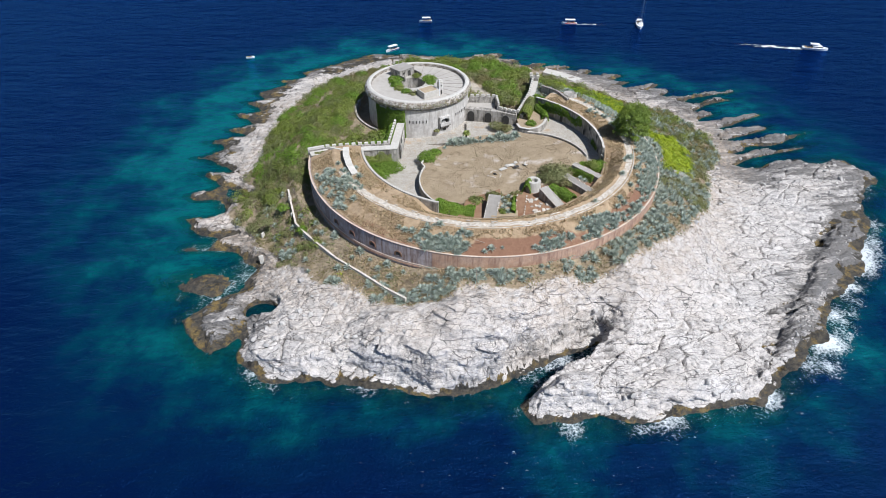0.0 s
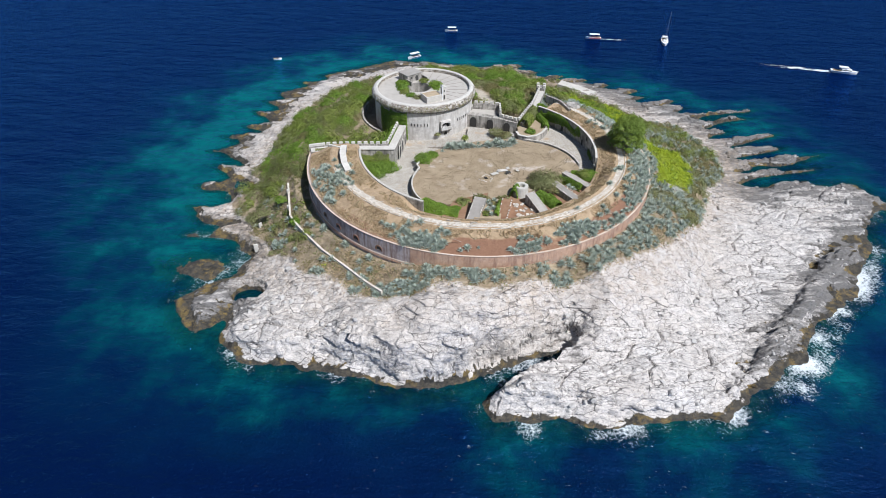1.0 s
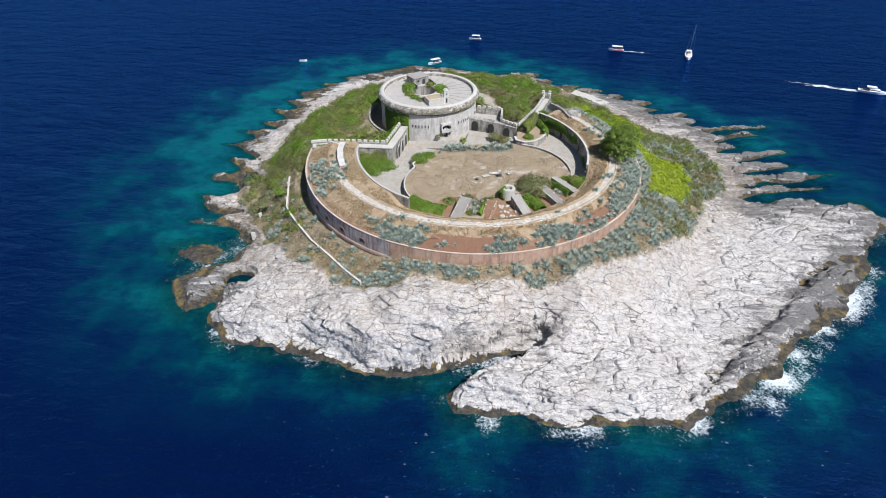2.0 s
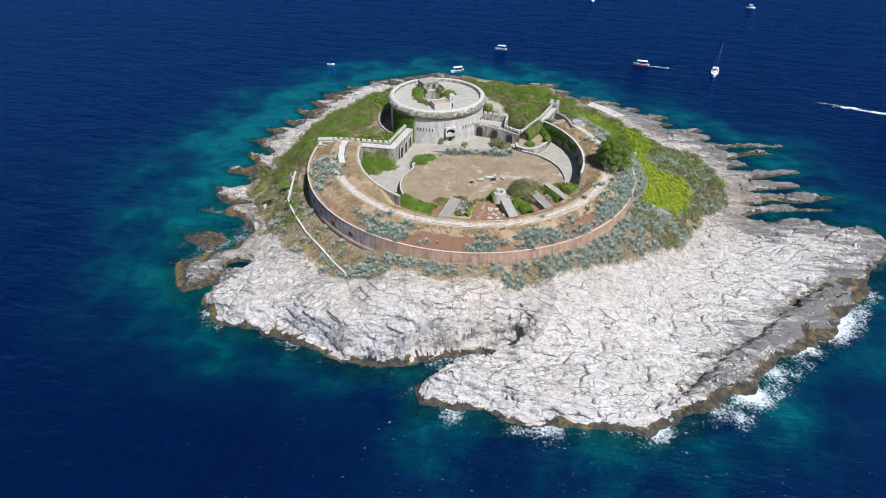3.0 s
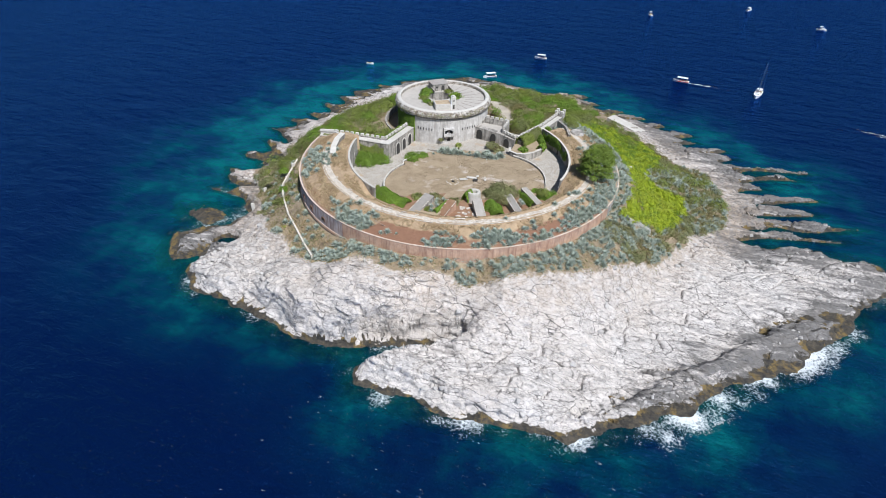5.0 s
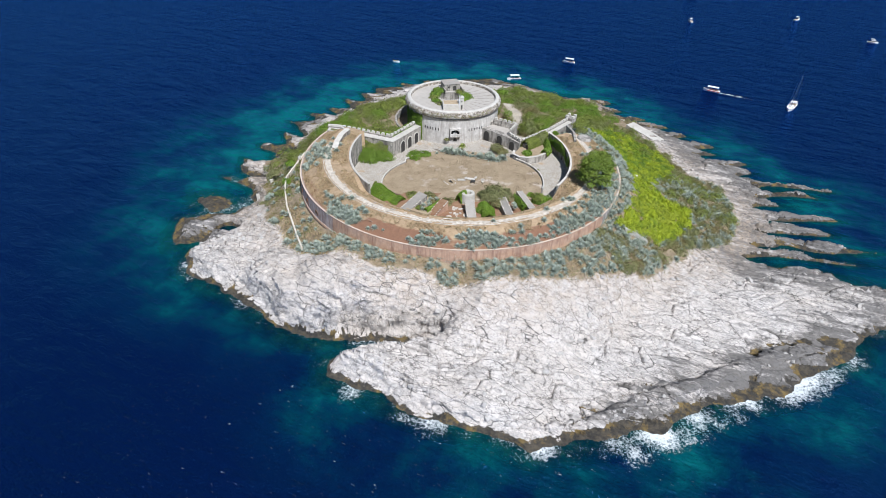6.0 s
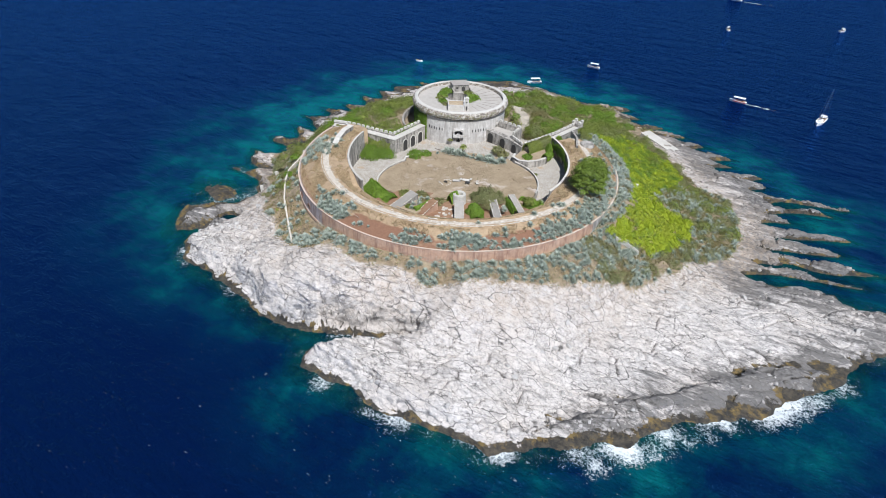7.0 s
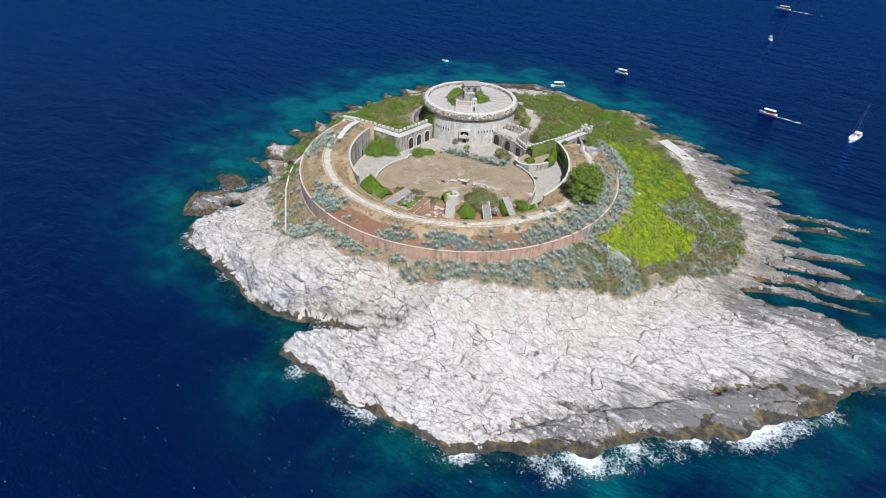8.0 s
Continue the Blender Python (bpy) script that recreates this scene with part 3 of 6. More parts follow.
def wall_run(parent, name, pts, z0, z1, thick, material, label="", bevel=0.0):
    """A wall along a line of plan points, mitred at its bends."""
    P = [Vector(p) for p in pts]
    left, right = [], []
    for i, p in enumerate(P):
        a = (P[i] - P[i - 1]).normalized() if i else (P[1] - P[0]).normalized()
        b = (P[i + 1] - P[i]).normalized() if i + 1 < len(P) else a
        t = (a + b).normalized()
        off = Vector((-t.y, t.x)) * thick / 2 / max(0.4, t.dot(a))
        left.append(p + off), right.append(p - off)
    z0s = z0 if isinstance(z0, (list, tuple)) else [z0] * len(P)
    z1s = z1 if isinstance(z1, (list, tuple)) else [z1] * len(P)
    bm = bmesh.new()
    rows = [[bm.verts.new((*q, z)) for q, z in ((l, a), (l, b), (r, b), (r, a))] for l, r, a, b in zip(left, right, z0s, z1s)]
    for u, v in zip(rows, rows[1:]):
        for k in range(4):
            bm.faces.new((u[k], u[(k + 1) % 4], v[(k + 1) % 4], v[k]))
    bm.faces.new(rows[0]), bm.faces.new(rows[-1][::-1])
    bmesh.ops.recalc_face_normals(bm, faces=bm.faces)
    return part(name, bm, material, parent, label)


def arc(c, r, a0, a1, n):
    return [(c[0] + r * math.cos(radians(a)), c[1] + r * math.sin(radians(a))) for a in np.linspace(a0, a1, n)]


def merlon_mesh(name, size, material):
    bm = bmesh.new()
    box(bm, size, (0, 0, 0), 0, 0.07)
    me = bpy.data.meshes.new(name)
    bm.to_mesh(me)
    bm.free()
    me.materials.append(material)
    return me


def row_of(parent, name, mesh, pts, z, pitch, z_end=None, gaps=0.0):
    """Copies of one mesh along plan points, every `pitch` metres, turned along the line."""
    z_end = z if z_end is None else z_end
    slant = callable(z)
    total = sum(math.dist(a, b) for a, b in zip(pts, pts[1:]))
    gone = 0.0
    for (xa, ya), (xb, yb) in zip(pts, pts[1:]):
        L = math.dist((xa, ya), (xb, yb))
        n = max(1, round(L / pitch))
        for i in range(n):
            f = (i + 0.5) / n
            if rnd.random() < gaps:
                continue
            ob = new(name, mesh)
            ob.parent = parent
            zz = z(xa + (xb - xa) * f, ya + (yb - ya) * f) if slant else z + (z_end - z) * (gone + f * L) / total
            ob.matrix_local = pose(xa + (xb - xa) * f, ya + (yb - ya) * f, zz, rnd.uniform(-1, 1), rnd.uniform(-1, 1), math.degrees(math.atan2(yb - ya, xb - xa)) + rnd.uniform(-2, 2))
        gone += L


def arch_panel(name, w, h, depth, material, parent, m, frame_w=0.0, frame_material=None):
    """An arched opening: a dark panel on a wall with the inner shade painted in its colour, and an optional stone
    surround. m: pose at the sill's middle, x along, -y outward.
    """
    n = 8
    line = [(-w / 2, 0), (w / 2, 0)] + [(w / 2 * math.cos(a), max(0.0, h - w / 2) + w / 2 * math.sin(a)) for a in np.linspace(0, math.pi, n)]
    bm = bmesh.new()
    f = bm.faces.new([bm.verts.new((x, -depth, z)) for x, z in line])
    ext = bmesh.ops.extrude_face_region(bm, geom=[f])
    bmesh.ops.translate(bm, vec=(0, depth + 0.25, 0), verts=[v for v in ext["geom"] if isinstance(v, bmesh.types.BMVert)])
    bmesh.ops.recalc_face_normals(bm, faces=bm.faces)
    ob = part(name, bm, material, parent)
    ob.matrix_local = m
    if frame_w:
        bm = bmesh.new()
        grow = [(x * (1 + 2 * frame_w / w), z if z <= 0 else z + frame_w * (0.4 if abs(x) > w * 0.45 else 1.0)) for x, z in line]
        for y0, y1 in ((-depth - 0.12, 0.1),):
            a = [bm.verts.new((x, y0, z)) for x, z in line]
            b = [bm.verts.new((x, y0, z)) for x, z in grow]
            c = [bm.verts.new((x, y1, z)) for x, z in line]
            d = [bm.verts.new((x, y1, z)) for x, z in grow]
            for i in range(len(line)):
                j = (i + 1) % len(line)
                bm.faces.new((a[i], a[j], b[j], b[i])), bm.faces.new((b[i], b[j], d[j], d[i])), bm.faces.new((a[j], a[i], c[i], c[j]))
        bmesh.ops.recalc_face_normals(bm, faces=bm.faces)
        s = part("surround", bm, frame_material, ob)
    return ob


def on_ring(centre, r, a, z, inward=False):
    """A pose on a round wall at bearing a: x along the wall, -y out of it (or into the ring)."""
    turn = a + 90 if not inward else a - 90
    return pose(centre[0] + r * math.cos(radians(a)), centre[1] + r * math.sin(radians(a)), z, 0, 0, turn)


# ---- leaves and plants ----
def leaf_quads(P, N, size, aspect=0.55):
    """Leaf rhombs at places P, facing N, of the given lengths."""
    n = len(P)
    t = rng.normal(size=(n, 3))
    t -= (t * N).sum(1, keepdims=True) * N
    t /= np.linalg.norm(t, axis=1, keepdims=True) + 1e-9
    b = np.cross(N, t)
    s = np.asarray(size).reshape(-1, 1) * 0.5
    lift = N * s * 0.25
    V = np.stack([P - t * s - lift, P - b * s * aspect, P + t * s - lift, P + b * s * aspect], 1).reshape(-1, 3)
    return V, np.arange(4 * n).reshape(-1, 4)


def dome_points(cx, cy, cz, r, flat, density, lump=0.25):
    """Points and outward normals on lumpy half-round crowns; arrays of centres and radii."""
    cnt = np.maximum(6, (density * r * r * 4).astype(int))
    idx = np.repeat(np.arange(len(cx)), cnt)
    n = len(idx)
    u, a = rng.uniform(-0.15, 1, n), rng.uniform(0, 2 * np.pi, n)
    s = np.sqrt(1 - np.clip(u, -1, 1) ** 2)
    N = np.stack([s * np.cos(a), s * np.sin(a), u], 1)
    ph = (idx * 2.399) % 6.28
    lumps = 1 + lump * np.sin(3 * a + ph) * np.sin(4 * u + ph * 2) + 0.12 * np.sin(7 * a - ph)
    rad = r[idx] * lumps * rng.uniform(0.72, 1.06, n)
    P = np.stack([cx[idx], cy[idx], cz[idx]], 1) + N * rad[:, None] * np.array([1, 1, flat])
    J = N + rng.normal(size=(n, 3)) * 0.42 + np.array([0, 0, 0.2])
    return P, J / np.linalg.norm(J, axis=1, keepdims=True), idx


def crowns(name, cx, cy, cz, r, material, leaf=0.5, density=5.0, flat=0.8, lump=0.25):
    P, N, _ = dome_points(*(np.asarray(v, float) for v in (cx, cy, cz, r)), flat, density, lump)
    V, Q = leaf_quads(P, N, rng.uniform(0.6, 1.3, len(P)) * leaf)
    return grid_ob(name, V, Q, material, smooth=False)


def shrub(x, y, z, r, material, label, height=0.8, leaf=0.5, density=20.0, name="shrub", parts=5):
    """A bush: short stems and a crown of leaves made of several lumps."""
    S = empty(name, (x, y, z))
    bm = bmesh.new()
    for i in range(4):
        a = i * 1.7 + x
        m = Matrix.Translation((0.3 * math.cos(a), 0.3 * math.sin(a), r * 0.25)) @ Euler((0.4 * math.sin(a), 0.4 * math.cos(a), 0)).to_matrix().to_4x4()
        bmesh.ops.create_cone(bm, segments=6, radius1=0.12, radius2=0.05, depth=r * 0.7, matrix=m)
    part("stem", bm, M_BARK, S)
    k = np.arange(parts)
    ca, cr = k * 2.4 + x, np.where(k == 0, 0, 0.5 * r)
    sz = np.where(k == 0, 0.75, 0.55) * r * rng.uniform(0.85, 1.15, parts)
    c = crowns("crown", cr * np.cos(ca), cr * np.sin(ca), 0.12 * r + 0 * ca, sz, material, leaf, density, height)
    c.parent = S
    return tagged(S, label, "shrub")


def agave_mesh():
    """A rosette of thick, tapering, arching blue-green blades."""
    V, F = [], []
    for i in range(28):
        a = i * 2.39996
        f = i / 27
        reach, rise = 0.35 + 0.75 * f, 1.15 - 0.75 * f
        w0 = 0.115
        for k, t in enumerate((0.05, 0.4, 0.75, 1.0)):
            w = w0 * (0.8, 1.0, 0.6, 0.03)[k]
            rr, zz = reach * t, rise * t * (1.25 - 0.35 * t) - 0.25 * f * t * t
            ca, sa = math.cos(a), math.sin(a)
            for side, up in ((-1, 0.05), (0, 0.0), (1, 0.05)):
                V.append((rr * ca - side * w * sa, rr * sa + side * w * ca, zz + up * (1 - t)))
        b = len(V) - 12
        for k in range(3):
            for j in range(2):
                F.append((b + 3 * k + j, b + 3 * k + j + 1, b + 3 * k + 4 + j, b + 3 * k + 3 + j))
    return np.array(V), np.array(F)


# ---- the round tower ----
def build_tower():
    T = empty("round_tower", (*TOWER, 0))
    tagged(T, "squat round grey stone tower with a thick weathered parapet", "tower")
    o = (0, 0)
    band(T, "wall", [(21.05, 14), (20.75, 30.6), (17, 30.6), (17, 14)], M_TOWER, o)
    band(T, "cordon", [(20.7, 30.6), (21.2, 30.75), (21.3, 30.95), (21.1, 31.15), (20.0, 31.15), (20.0, 30.6)], M_OLD, o, label="projecting stone string course")
    band(T, "parapet", [(20.9, 31.15), (21.8, 31.5), (22.0, 32.5), (21.6, 33.4), (20.8, 34.1), (20.0, 34.3), (19.45, 34.2), (19.3, 33.9), (19.3, 31.15)], M_PARAPET, o, label="rounded lichen-stained stone parapet")
    bm = bmesh.new()
    n = 96
    ring = [bm.verts.new((19.4 * math.cos(a), 19.4 * math.sin(a), 32.75)) for a in np.linspace(0, 2 * math.pi, n, endpoint=False)]
    inner = []
    for i in range(n):
        a = 2 * math.pi * i / n
        inner.append(bm.verts.new((-2.4 + 5.4 * math.cos(a), 1.2 + 5.4 * math.sin(a), 32.8)))
    low = [bm.verts.new((v.co.x, v.co.y, 26)) for v in inner]
    for i in range(n):
        j = (i + 1) % n
        bm.faces.new((ring[i], ring[j], inner[j], inner[i]))
        bm.faces.new((inner[i], inner[j], low[j], low[i]))
    bm.faces.new(low)
    bmesh.ops.recalc_face_normals(bm, faces=bm.faces)
    part("terrace", bm, M_ROOF, T, "pale plastered roof terrace with radial joints")
    band(T, "light_well", [(5.15, 26.2), (5.15, 32.72), (5.36, 32.72), (5.36, 26.2)], M_OLD, (-2.4, 1.2), 0, 360, 48, "stained round wall of the light well")
    bm = bmesh.new()
    for k in range(26):
        a = 2 * math.pi * k / 26 + 0.05
        if math.cos(a - 0.7) < 0.15:
            continue
        box(bm, (9.0, 0.13, 0.05), (14.6 * math.cos(a), 14.6 * math.sin(a), 32.78), math.degrees(a))
    part("drain_joint", bm, M_JOINT, T, "dark radial joints in the terrace")
    # loopholes either side of the gate: dark boxes, the slits' shade in their colour
    for b0 in (264.5, 320.0):
        for k in range(6):
            m = on_ring(o, 20.72, b0 + k * 3.6, 25.3)
            bm = bmesh.new()
            box(bm, (0.32, 0.5, 1.15), (0, -0.03, 0))
            part("loophole", bm, M_DARK, T).matrix_local = m
            bm = bmesh.new()
            box(bm, (0.62, 0.14, 0.22), (0, -0.12, -0.22))
            part("loophole_sill", bm, M_WHITE, T).matrix_local = m
    # bretèche over the gate
    g = on_ring(o, 20.8, 303, 0)
    B = empty("gate_balcony")
    B.parent, B.matrix_local = T, g
    tagged(B, "stone balcony on corbels over the tower gate")
    bm = bmesh.new()
    box(bm, (4.6, 1.7, 0.35), (0, -0.7, 23.2), 0, 0.05)
    part("floor_slab", bm, M_OLD, B)
    bm = bmesh.new()
    box(bm, (4.6, 0.35, 1.2), (0, -1.4, 23.55)), box(bm, (0.35, 1.4, 1.2), (-2.12, -0.6, 23.55)), box(bm, (0.35, 1.4, 1.2), (2.12, -0.6, 23.55))
    part("breastwork", bm, M_TOWER, B)
    bm = bmesh.new()
    for sx in (-2.05, 2.05):
        box(bm, (0.5, 1.3, 2.3), (sx, -0.5, 24.75))
    arch = [(2.3 * math.cos(a), 2.1 * math.sin(a)) for a in np.linspace(0, math.pi, 9)]
    for (xa, za), (xb, zb) in zip(arch, arch[1:]):
        vs = [bm.verts.new(p) for p in ((xa, -1.2, 24.9 + za * 0.75), (xb, -1.2, 24.9 + zb * 0.75), (xb, -1.2, 27.1), (xa, -1.2, 27.1), (xa, 0.2, 24.9 + za * 0.75), (xb, 0.2, 24.9 + zb * 0.75), (xb, 0.2, 27.1), (xa, 0.2, 27.1))]
        for q in ((0, 1, 2, 3), (0, 4, 5, 1), (3, 2, 6, 7)):
            bm.faces.new([vs[i] for i in q])
    part("hood", bm, M_TOWER, B)
    for x in (-1.7, -0.55, 0.55, 1.7):
        bm = bmesh.new()
        box(bm, (0.42, 1.2, 0.6), (x, -0.5, 22.6), 0, 0.05), box(bm, (0.42, 0.7, 0.6), (x, -0.25, 22.0), 0, 0.05)
        part("corbel", bm, M_OLD, B)
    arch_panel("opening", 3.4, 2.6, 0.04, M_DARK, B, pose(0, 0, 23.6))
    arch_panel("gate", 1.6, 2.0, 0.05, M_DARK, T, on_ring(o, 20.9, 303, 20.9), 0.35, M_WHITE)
    # roof buildings about the light well
    H = empty("stair_house")
    H.parent, H.matrix_local = T, pose(-7.4, 10.0, 32.6, 0, 0, 46)
    tagged(H, "small grey stone stair house on the terrace")
    for size_, at_ in (((7.6, 0.6, 3.2), (0, -2.9, 0)), ((7.6, 0.6, 3.2), (0, 2.9, 0)), ((0.6, 5.2, 3.2), (-3.5, 0, 0)), ((0.6, 5.2, 3.2), (3.5, 0, 0))):
        bm = bmesh.new()
        box(bm, size_, at_, 0, 0.05)
        part("wall", bm, M_OLD, H)
    for sx in (-4.2, 4.2):
        bm = bmesh.new()
        box(bm, (0.5, 4.4, 2.0), (sx, -4.6, 0), 0, 0.06)
        part("stair_cheek", bm, M_OLD, H, "low cheek wall beside the stair")
    bm = bmesh.new()
    box(bm, (8.1, 6.9, 0.28), (0, 0, 3.2), 0, 0.06)
    part("flat_roof", bm, M_ROOF, H)
    arch_panel("doorway", 1.5, 2.4, 0.05, M_DARK, H, pose(1.2, -3.2, 0.2))
    # a flat dark plate on the wall, the window's inner shade as colour
    bm = bmesh.new()
    box(bm, (0.9, 0.12, 0.8), (-1.7, -3.2, 1.5))
    part("window_recess", bm, M_DARK, H)
    K = empty("lookout_hut")
    K.parent, K.matrix_local = T, pose(5.8, -10.2, 32.7, 0, 0, 36)
    tagged(K, "low white-fronted stone hut with a slim turret")
    for size_, at_ in (((7.2, 0.5, 2.6), (-1.1, -2.6, 0)), ((7.2, 0.5, 2.6), (-1.1, 2.6, 0)), ((0.5, 4.7, 2.6), (-4.45, 0, 0)), ((0.5, 4.7, 2.6), (2.25, 0, 0))):
        bm = bmesh.new()
        box(bm, size_, at_, 0, 0.05)
        part("wall", bm, M_WHITE, K)
    bm = bmesh.new()
    box(bm, (7.0, 5.5, 0.18), (-1.1, 0, 2.35), 0, 0.04)
    part("flat_roof", bm, M_SOIL, K, "earth-covered flat roof")
    bm = bmesh.new()
    box(bm, (1.7, 1.7, 5.2), (3.5, -1.6, 0), 0, 0.06)
    part("turret", bm, M_WHITE, K, "slim white plastered turret")
    bm = bmesh.new()
    box(bm, (2.05, 2.05, 0.22), (3.5, -1.6, 5.2), 0, 0.06), box(bm, (1.2, 1.2, 0.5), (3.5, -1.6, 5.42), 0, 0.1)
    part("turret_cap", bm, M_WHITE, K)
    # thin dark plates paint the shade of the turret's door and window
    for size_, at_ in (((0.7, 0.1, 1.9), (3.5, -2.46, 0.1)), ((0.5, 0.1, 0.7), (3.5, -2.46, 3.4))):
        bm = bmesh.new()
        box(bm, size_, at_)
        part("turret_opening", bm, M_DARK, K)
    bm = bmesh.new()
    bmesh.ops.create_cone(bm, segments=8, radius1=0.14, radius2=0.09, depth=6.6, matrix=Matrix.Translation((2.3, -2.95, 3.3)))
    part("pole", bm, M_HULL, K, "thin white pole")
    return T


def make_parapet():
    s = Shader("lichened_parapet", 0.95)
    f = s.noise(0.55, 6, 0.75)
    c = s.mix(s.step(f, 0.42, 0.58), (0.2, 0.155, 0.11), (0.52, 0.475, 0.415))
    c = s.mix(s.step(s.noise(0.8, 6, 0.8), 0.5, 0.56, 0, 0.9), c, (0.09, 0.075, 0.055))
    c = s.mix(s.step(s.noise(1.8, 5, 0.8), 0.56, 0.62, 0, 0.8), c, (0.62, 0.58, 0.52))
    z = s.n("SeparateXYZ", {0: s.n("NewGeometry").outputs["Position"]}).outputs[2]
    c = s.mix(s.step(z, 33.75, 34.1, 0.0, 0.85), c, (0.58, 0.545, 0.49))
    return s.done(c, None, s.bump(s.noise(1.5, 7, 0.8), 1.0, 0.3))


M_PARAPET = make_parapet()
M_JOINT = simple("terrace_joint", (0.24, 0.215, 0.185), (0.30, 0.27, 0.235), 2.0)
tower = build_tower()


def court_z(x, y):
    """The field lies aslant, lower on its west side."""
    return 21.4 + 0.055 * (x + 7)


def lane_z(x, y):
    return 18.4 + 0.05 * (x + 25)


# ---- the horseshoe rampart ----
def make_rampart_soil():
    s = Shader("rampart_soil", 0.95)
    red, walk_, dry = s.attr("red"), s.attr("walk_way"), s.noise(0.5, 6, 0.75)
    c = s.mix(s.step(dry, 0.35, 0.65), (0.29, 0.20, 0.115), (0.46, 0.335, 0.21))
    c = s.mix(s.step(s.noise(3.0, 5, 0.8), 0.5, 0.7, 0, 0.6), c, (0.17, 0.11, 0.055))
    c = s.mix(s.step(s.math("ADD", red, s.step(s.noise(0.4, 5, 0.7), 0.2, 0.8, -0.4, 0.4)), 0.35, 0.65), c, s.mix(s.noise(1.5, 5, 0.7), (0.15, 0.072, 0.042), (0.28, 0.15, 0.088)))
    stone = s.mix(s.step(s.noise(1.3, 6, 0.8), 0.38, 0.6), (0.36, 0.28, 0.195), (0.66, 0.605, 0.53))
    c = s.mix(s.step(s.math("ADD", walk_, s.step(s.noise(0.8, 5, 0.8), 0.2, 0.8, -0.45, 0.45)), 0.4, 0.6), c, stone)
    return s.done(c, None, s.bump(s.noise(2.2, 7, 0.8), 0.8, 0.25))


M_RAMP = make_rampart_soil()


def rampart_height(r, a):
    """Height of the rampart's top at radius r and bearing a (degrees) about the fort's middle."""
    front = smooth(a, 240, 250) * smooth(a, 356, 347)
    outer = np.interp(r, [43.9, 47.5, 50.0, 50.6, 53.4, 55.2, 58.5, 62.2], [28.2, 28.4, 28.5, 28.2, 28.25, 27.6, 26.0, 24.55])
    cut = np.interp(r, [43.9, 46.0, 47.6, 50.0], [24.8, 25.0, 26.6, 28.5])
    return np.where(r < 50, outer * (1 - front) + np.minimum(cut, outer) * front, outer)


def build_rampart():
    ang = np.linspace(187, 414, 520)
    rad = np.linspace(43.9, 62.2, 46)
    A, R = np.meshgrid(ang, rad, indexing="ij")
    Z = rampart_height(R, A)
    X, Y = FORT[0] + R * np.cos(np.radians(A)), FORT[1] + R * np.sin(np.radians(A))
    inside = smooth(R, 43.9, 45.5) * smooth(R, 62.2, 60.8)
    Z = Z + inside * (fbm(X / 4, Y / 4, 4, 7) * 0.9 + fbm(X, Y, 3, 17) * 0.35)
    red = smooth(R, 55.5, 58.0) * smooth(A, 262, 272) * smooth(A, 352, 335) * (1 - 0.9 * smooth(A + fbm(X / 5, Y / 5, 3, 19) * 24, 282, 294) * smooth(A + fbm(X / 5, Y / 5, 3, 18) * 24, 322, 308)) + 0.5 * smooth(R, 58, 60) * smooth(A, 215, 235)
    path = smooth(R, 50.7, 51.3) * smooth(R, 53.5, 53.0) * smooth(A, 203, 208) * np.interp(A, [206, 245, 268, 290, 330, 350], [0.95, 0.92, 0.8, 0.65, 0.65, 0.75])
    na, nr = A.shape
    top = np.stack([X, Y, Z], -1).reshape(-1, 3)
    i = (np.arange(na - 1)[:, None] * nr + np.arange(nr - 1)[None]).ravel()
    Q = np.stack([i, i + nr, i + nr + 1, i + 1], 1)[:, ::-1]
    # the sides go down into the ground
    base = len(top)
    rim = list(range(0, na * nr, nr)) + list(range((na - 1) * nr + 1, na * nr)) + list(range((na - 1) * nr - 1, 0, -nr)) + list(range(nr - 2, 0, -1))
    low = top[rim].copy()
    low[:, 2] = 12
    k = np.arange(len(rim))
    kn = np.roll(k, -1)
    rim = np.array(rim)
    Q = np.concatenate([Q, np.stack([rim[k], rim[kn], base + kn, base + k], 1)])
    pad = np.zeros(len(rim))
    ob = grid_ob("rampart_earthwork", np.concatenate([top, low]), Q, M_RAMP, {"red": np.concatenate([red.ravel(), pad]), "walk_way": np.concatenate([path.ravel(), pad])})
    bm = bmesh.new()
    bm.from_mesh(ob.data)
    bmesh.ops.recalc_face_normals(bm, faces=bm.faces)
    bm.to_mesh(ob.data)
    bm.free()
    tagged(ob, "curved earth rampart with dry grass and bare red soil", "rampart", kind="structure")

    W = empty("rampart_wall")
    tagged(W, "long curved outer fort wall with gun ports and rust-red render", "wall", kind="structure")
    prof = [(62.0, 11), (62.0, 24.6), (62.75, 24.6), (63.15, 11)]
    band(W, "wall_face", prof, M_PLASTER, FORT, 186, 256, 70, "grey-mauve rendered face stained below the gun ports")
    band(W, "wall_face", prof, M_RED, FORT, 256, 352, 90, "rust-red rendered wall face")
    band(W, "wall_face", prof, M_OLD, FORT, 352, 392, 40, "pale weathered wall face")
    band(W, "coping", [(62.42, 24.6), (62.42, 24.78), (62.86, 24.78), (62.86, 24.6)], M_COPING, FORT, 186, 392, 160, "thin pale stone coping")
    band(W, "plinth_band", [(62.8, 18.0), (62.8, 18.5), (63.12, 18.5), (63.2, 18.0)], M_RED, FORT, 200, 254, 60, "rust-brown string course")
    band(W, "string_course", [(62.6, 18.75), (63.05, 18.75), (63.05, 19.0), (62.6, 19.1)], M_COPING, FORT, 200, 256, 60, "rust-stained stone string course")
    for a in (222.0, 229.5, 237.5, 246.0):
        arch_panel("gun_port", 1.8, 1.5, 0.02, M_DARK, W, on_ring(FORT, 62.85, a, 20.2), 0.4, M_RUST)
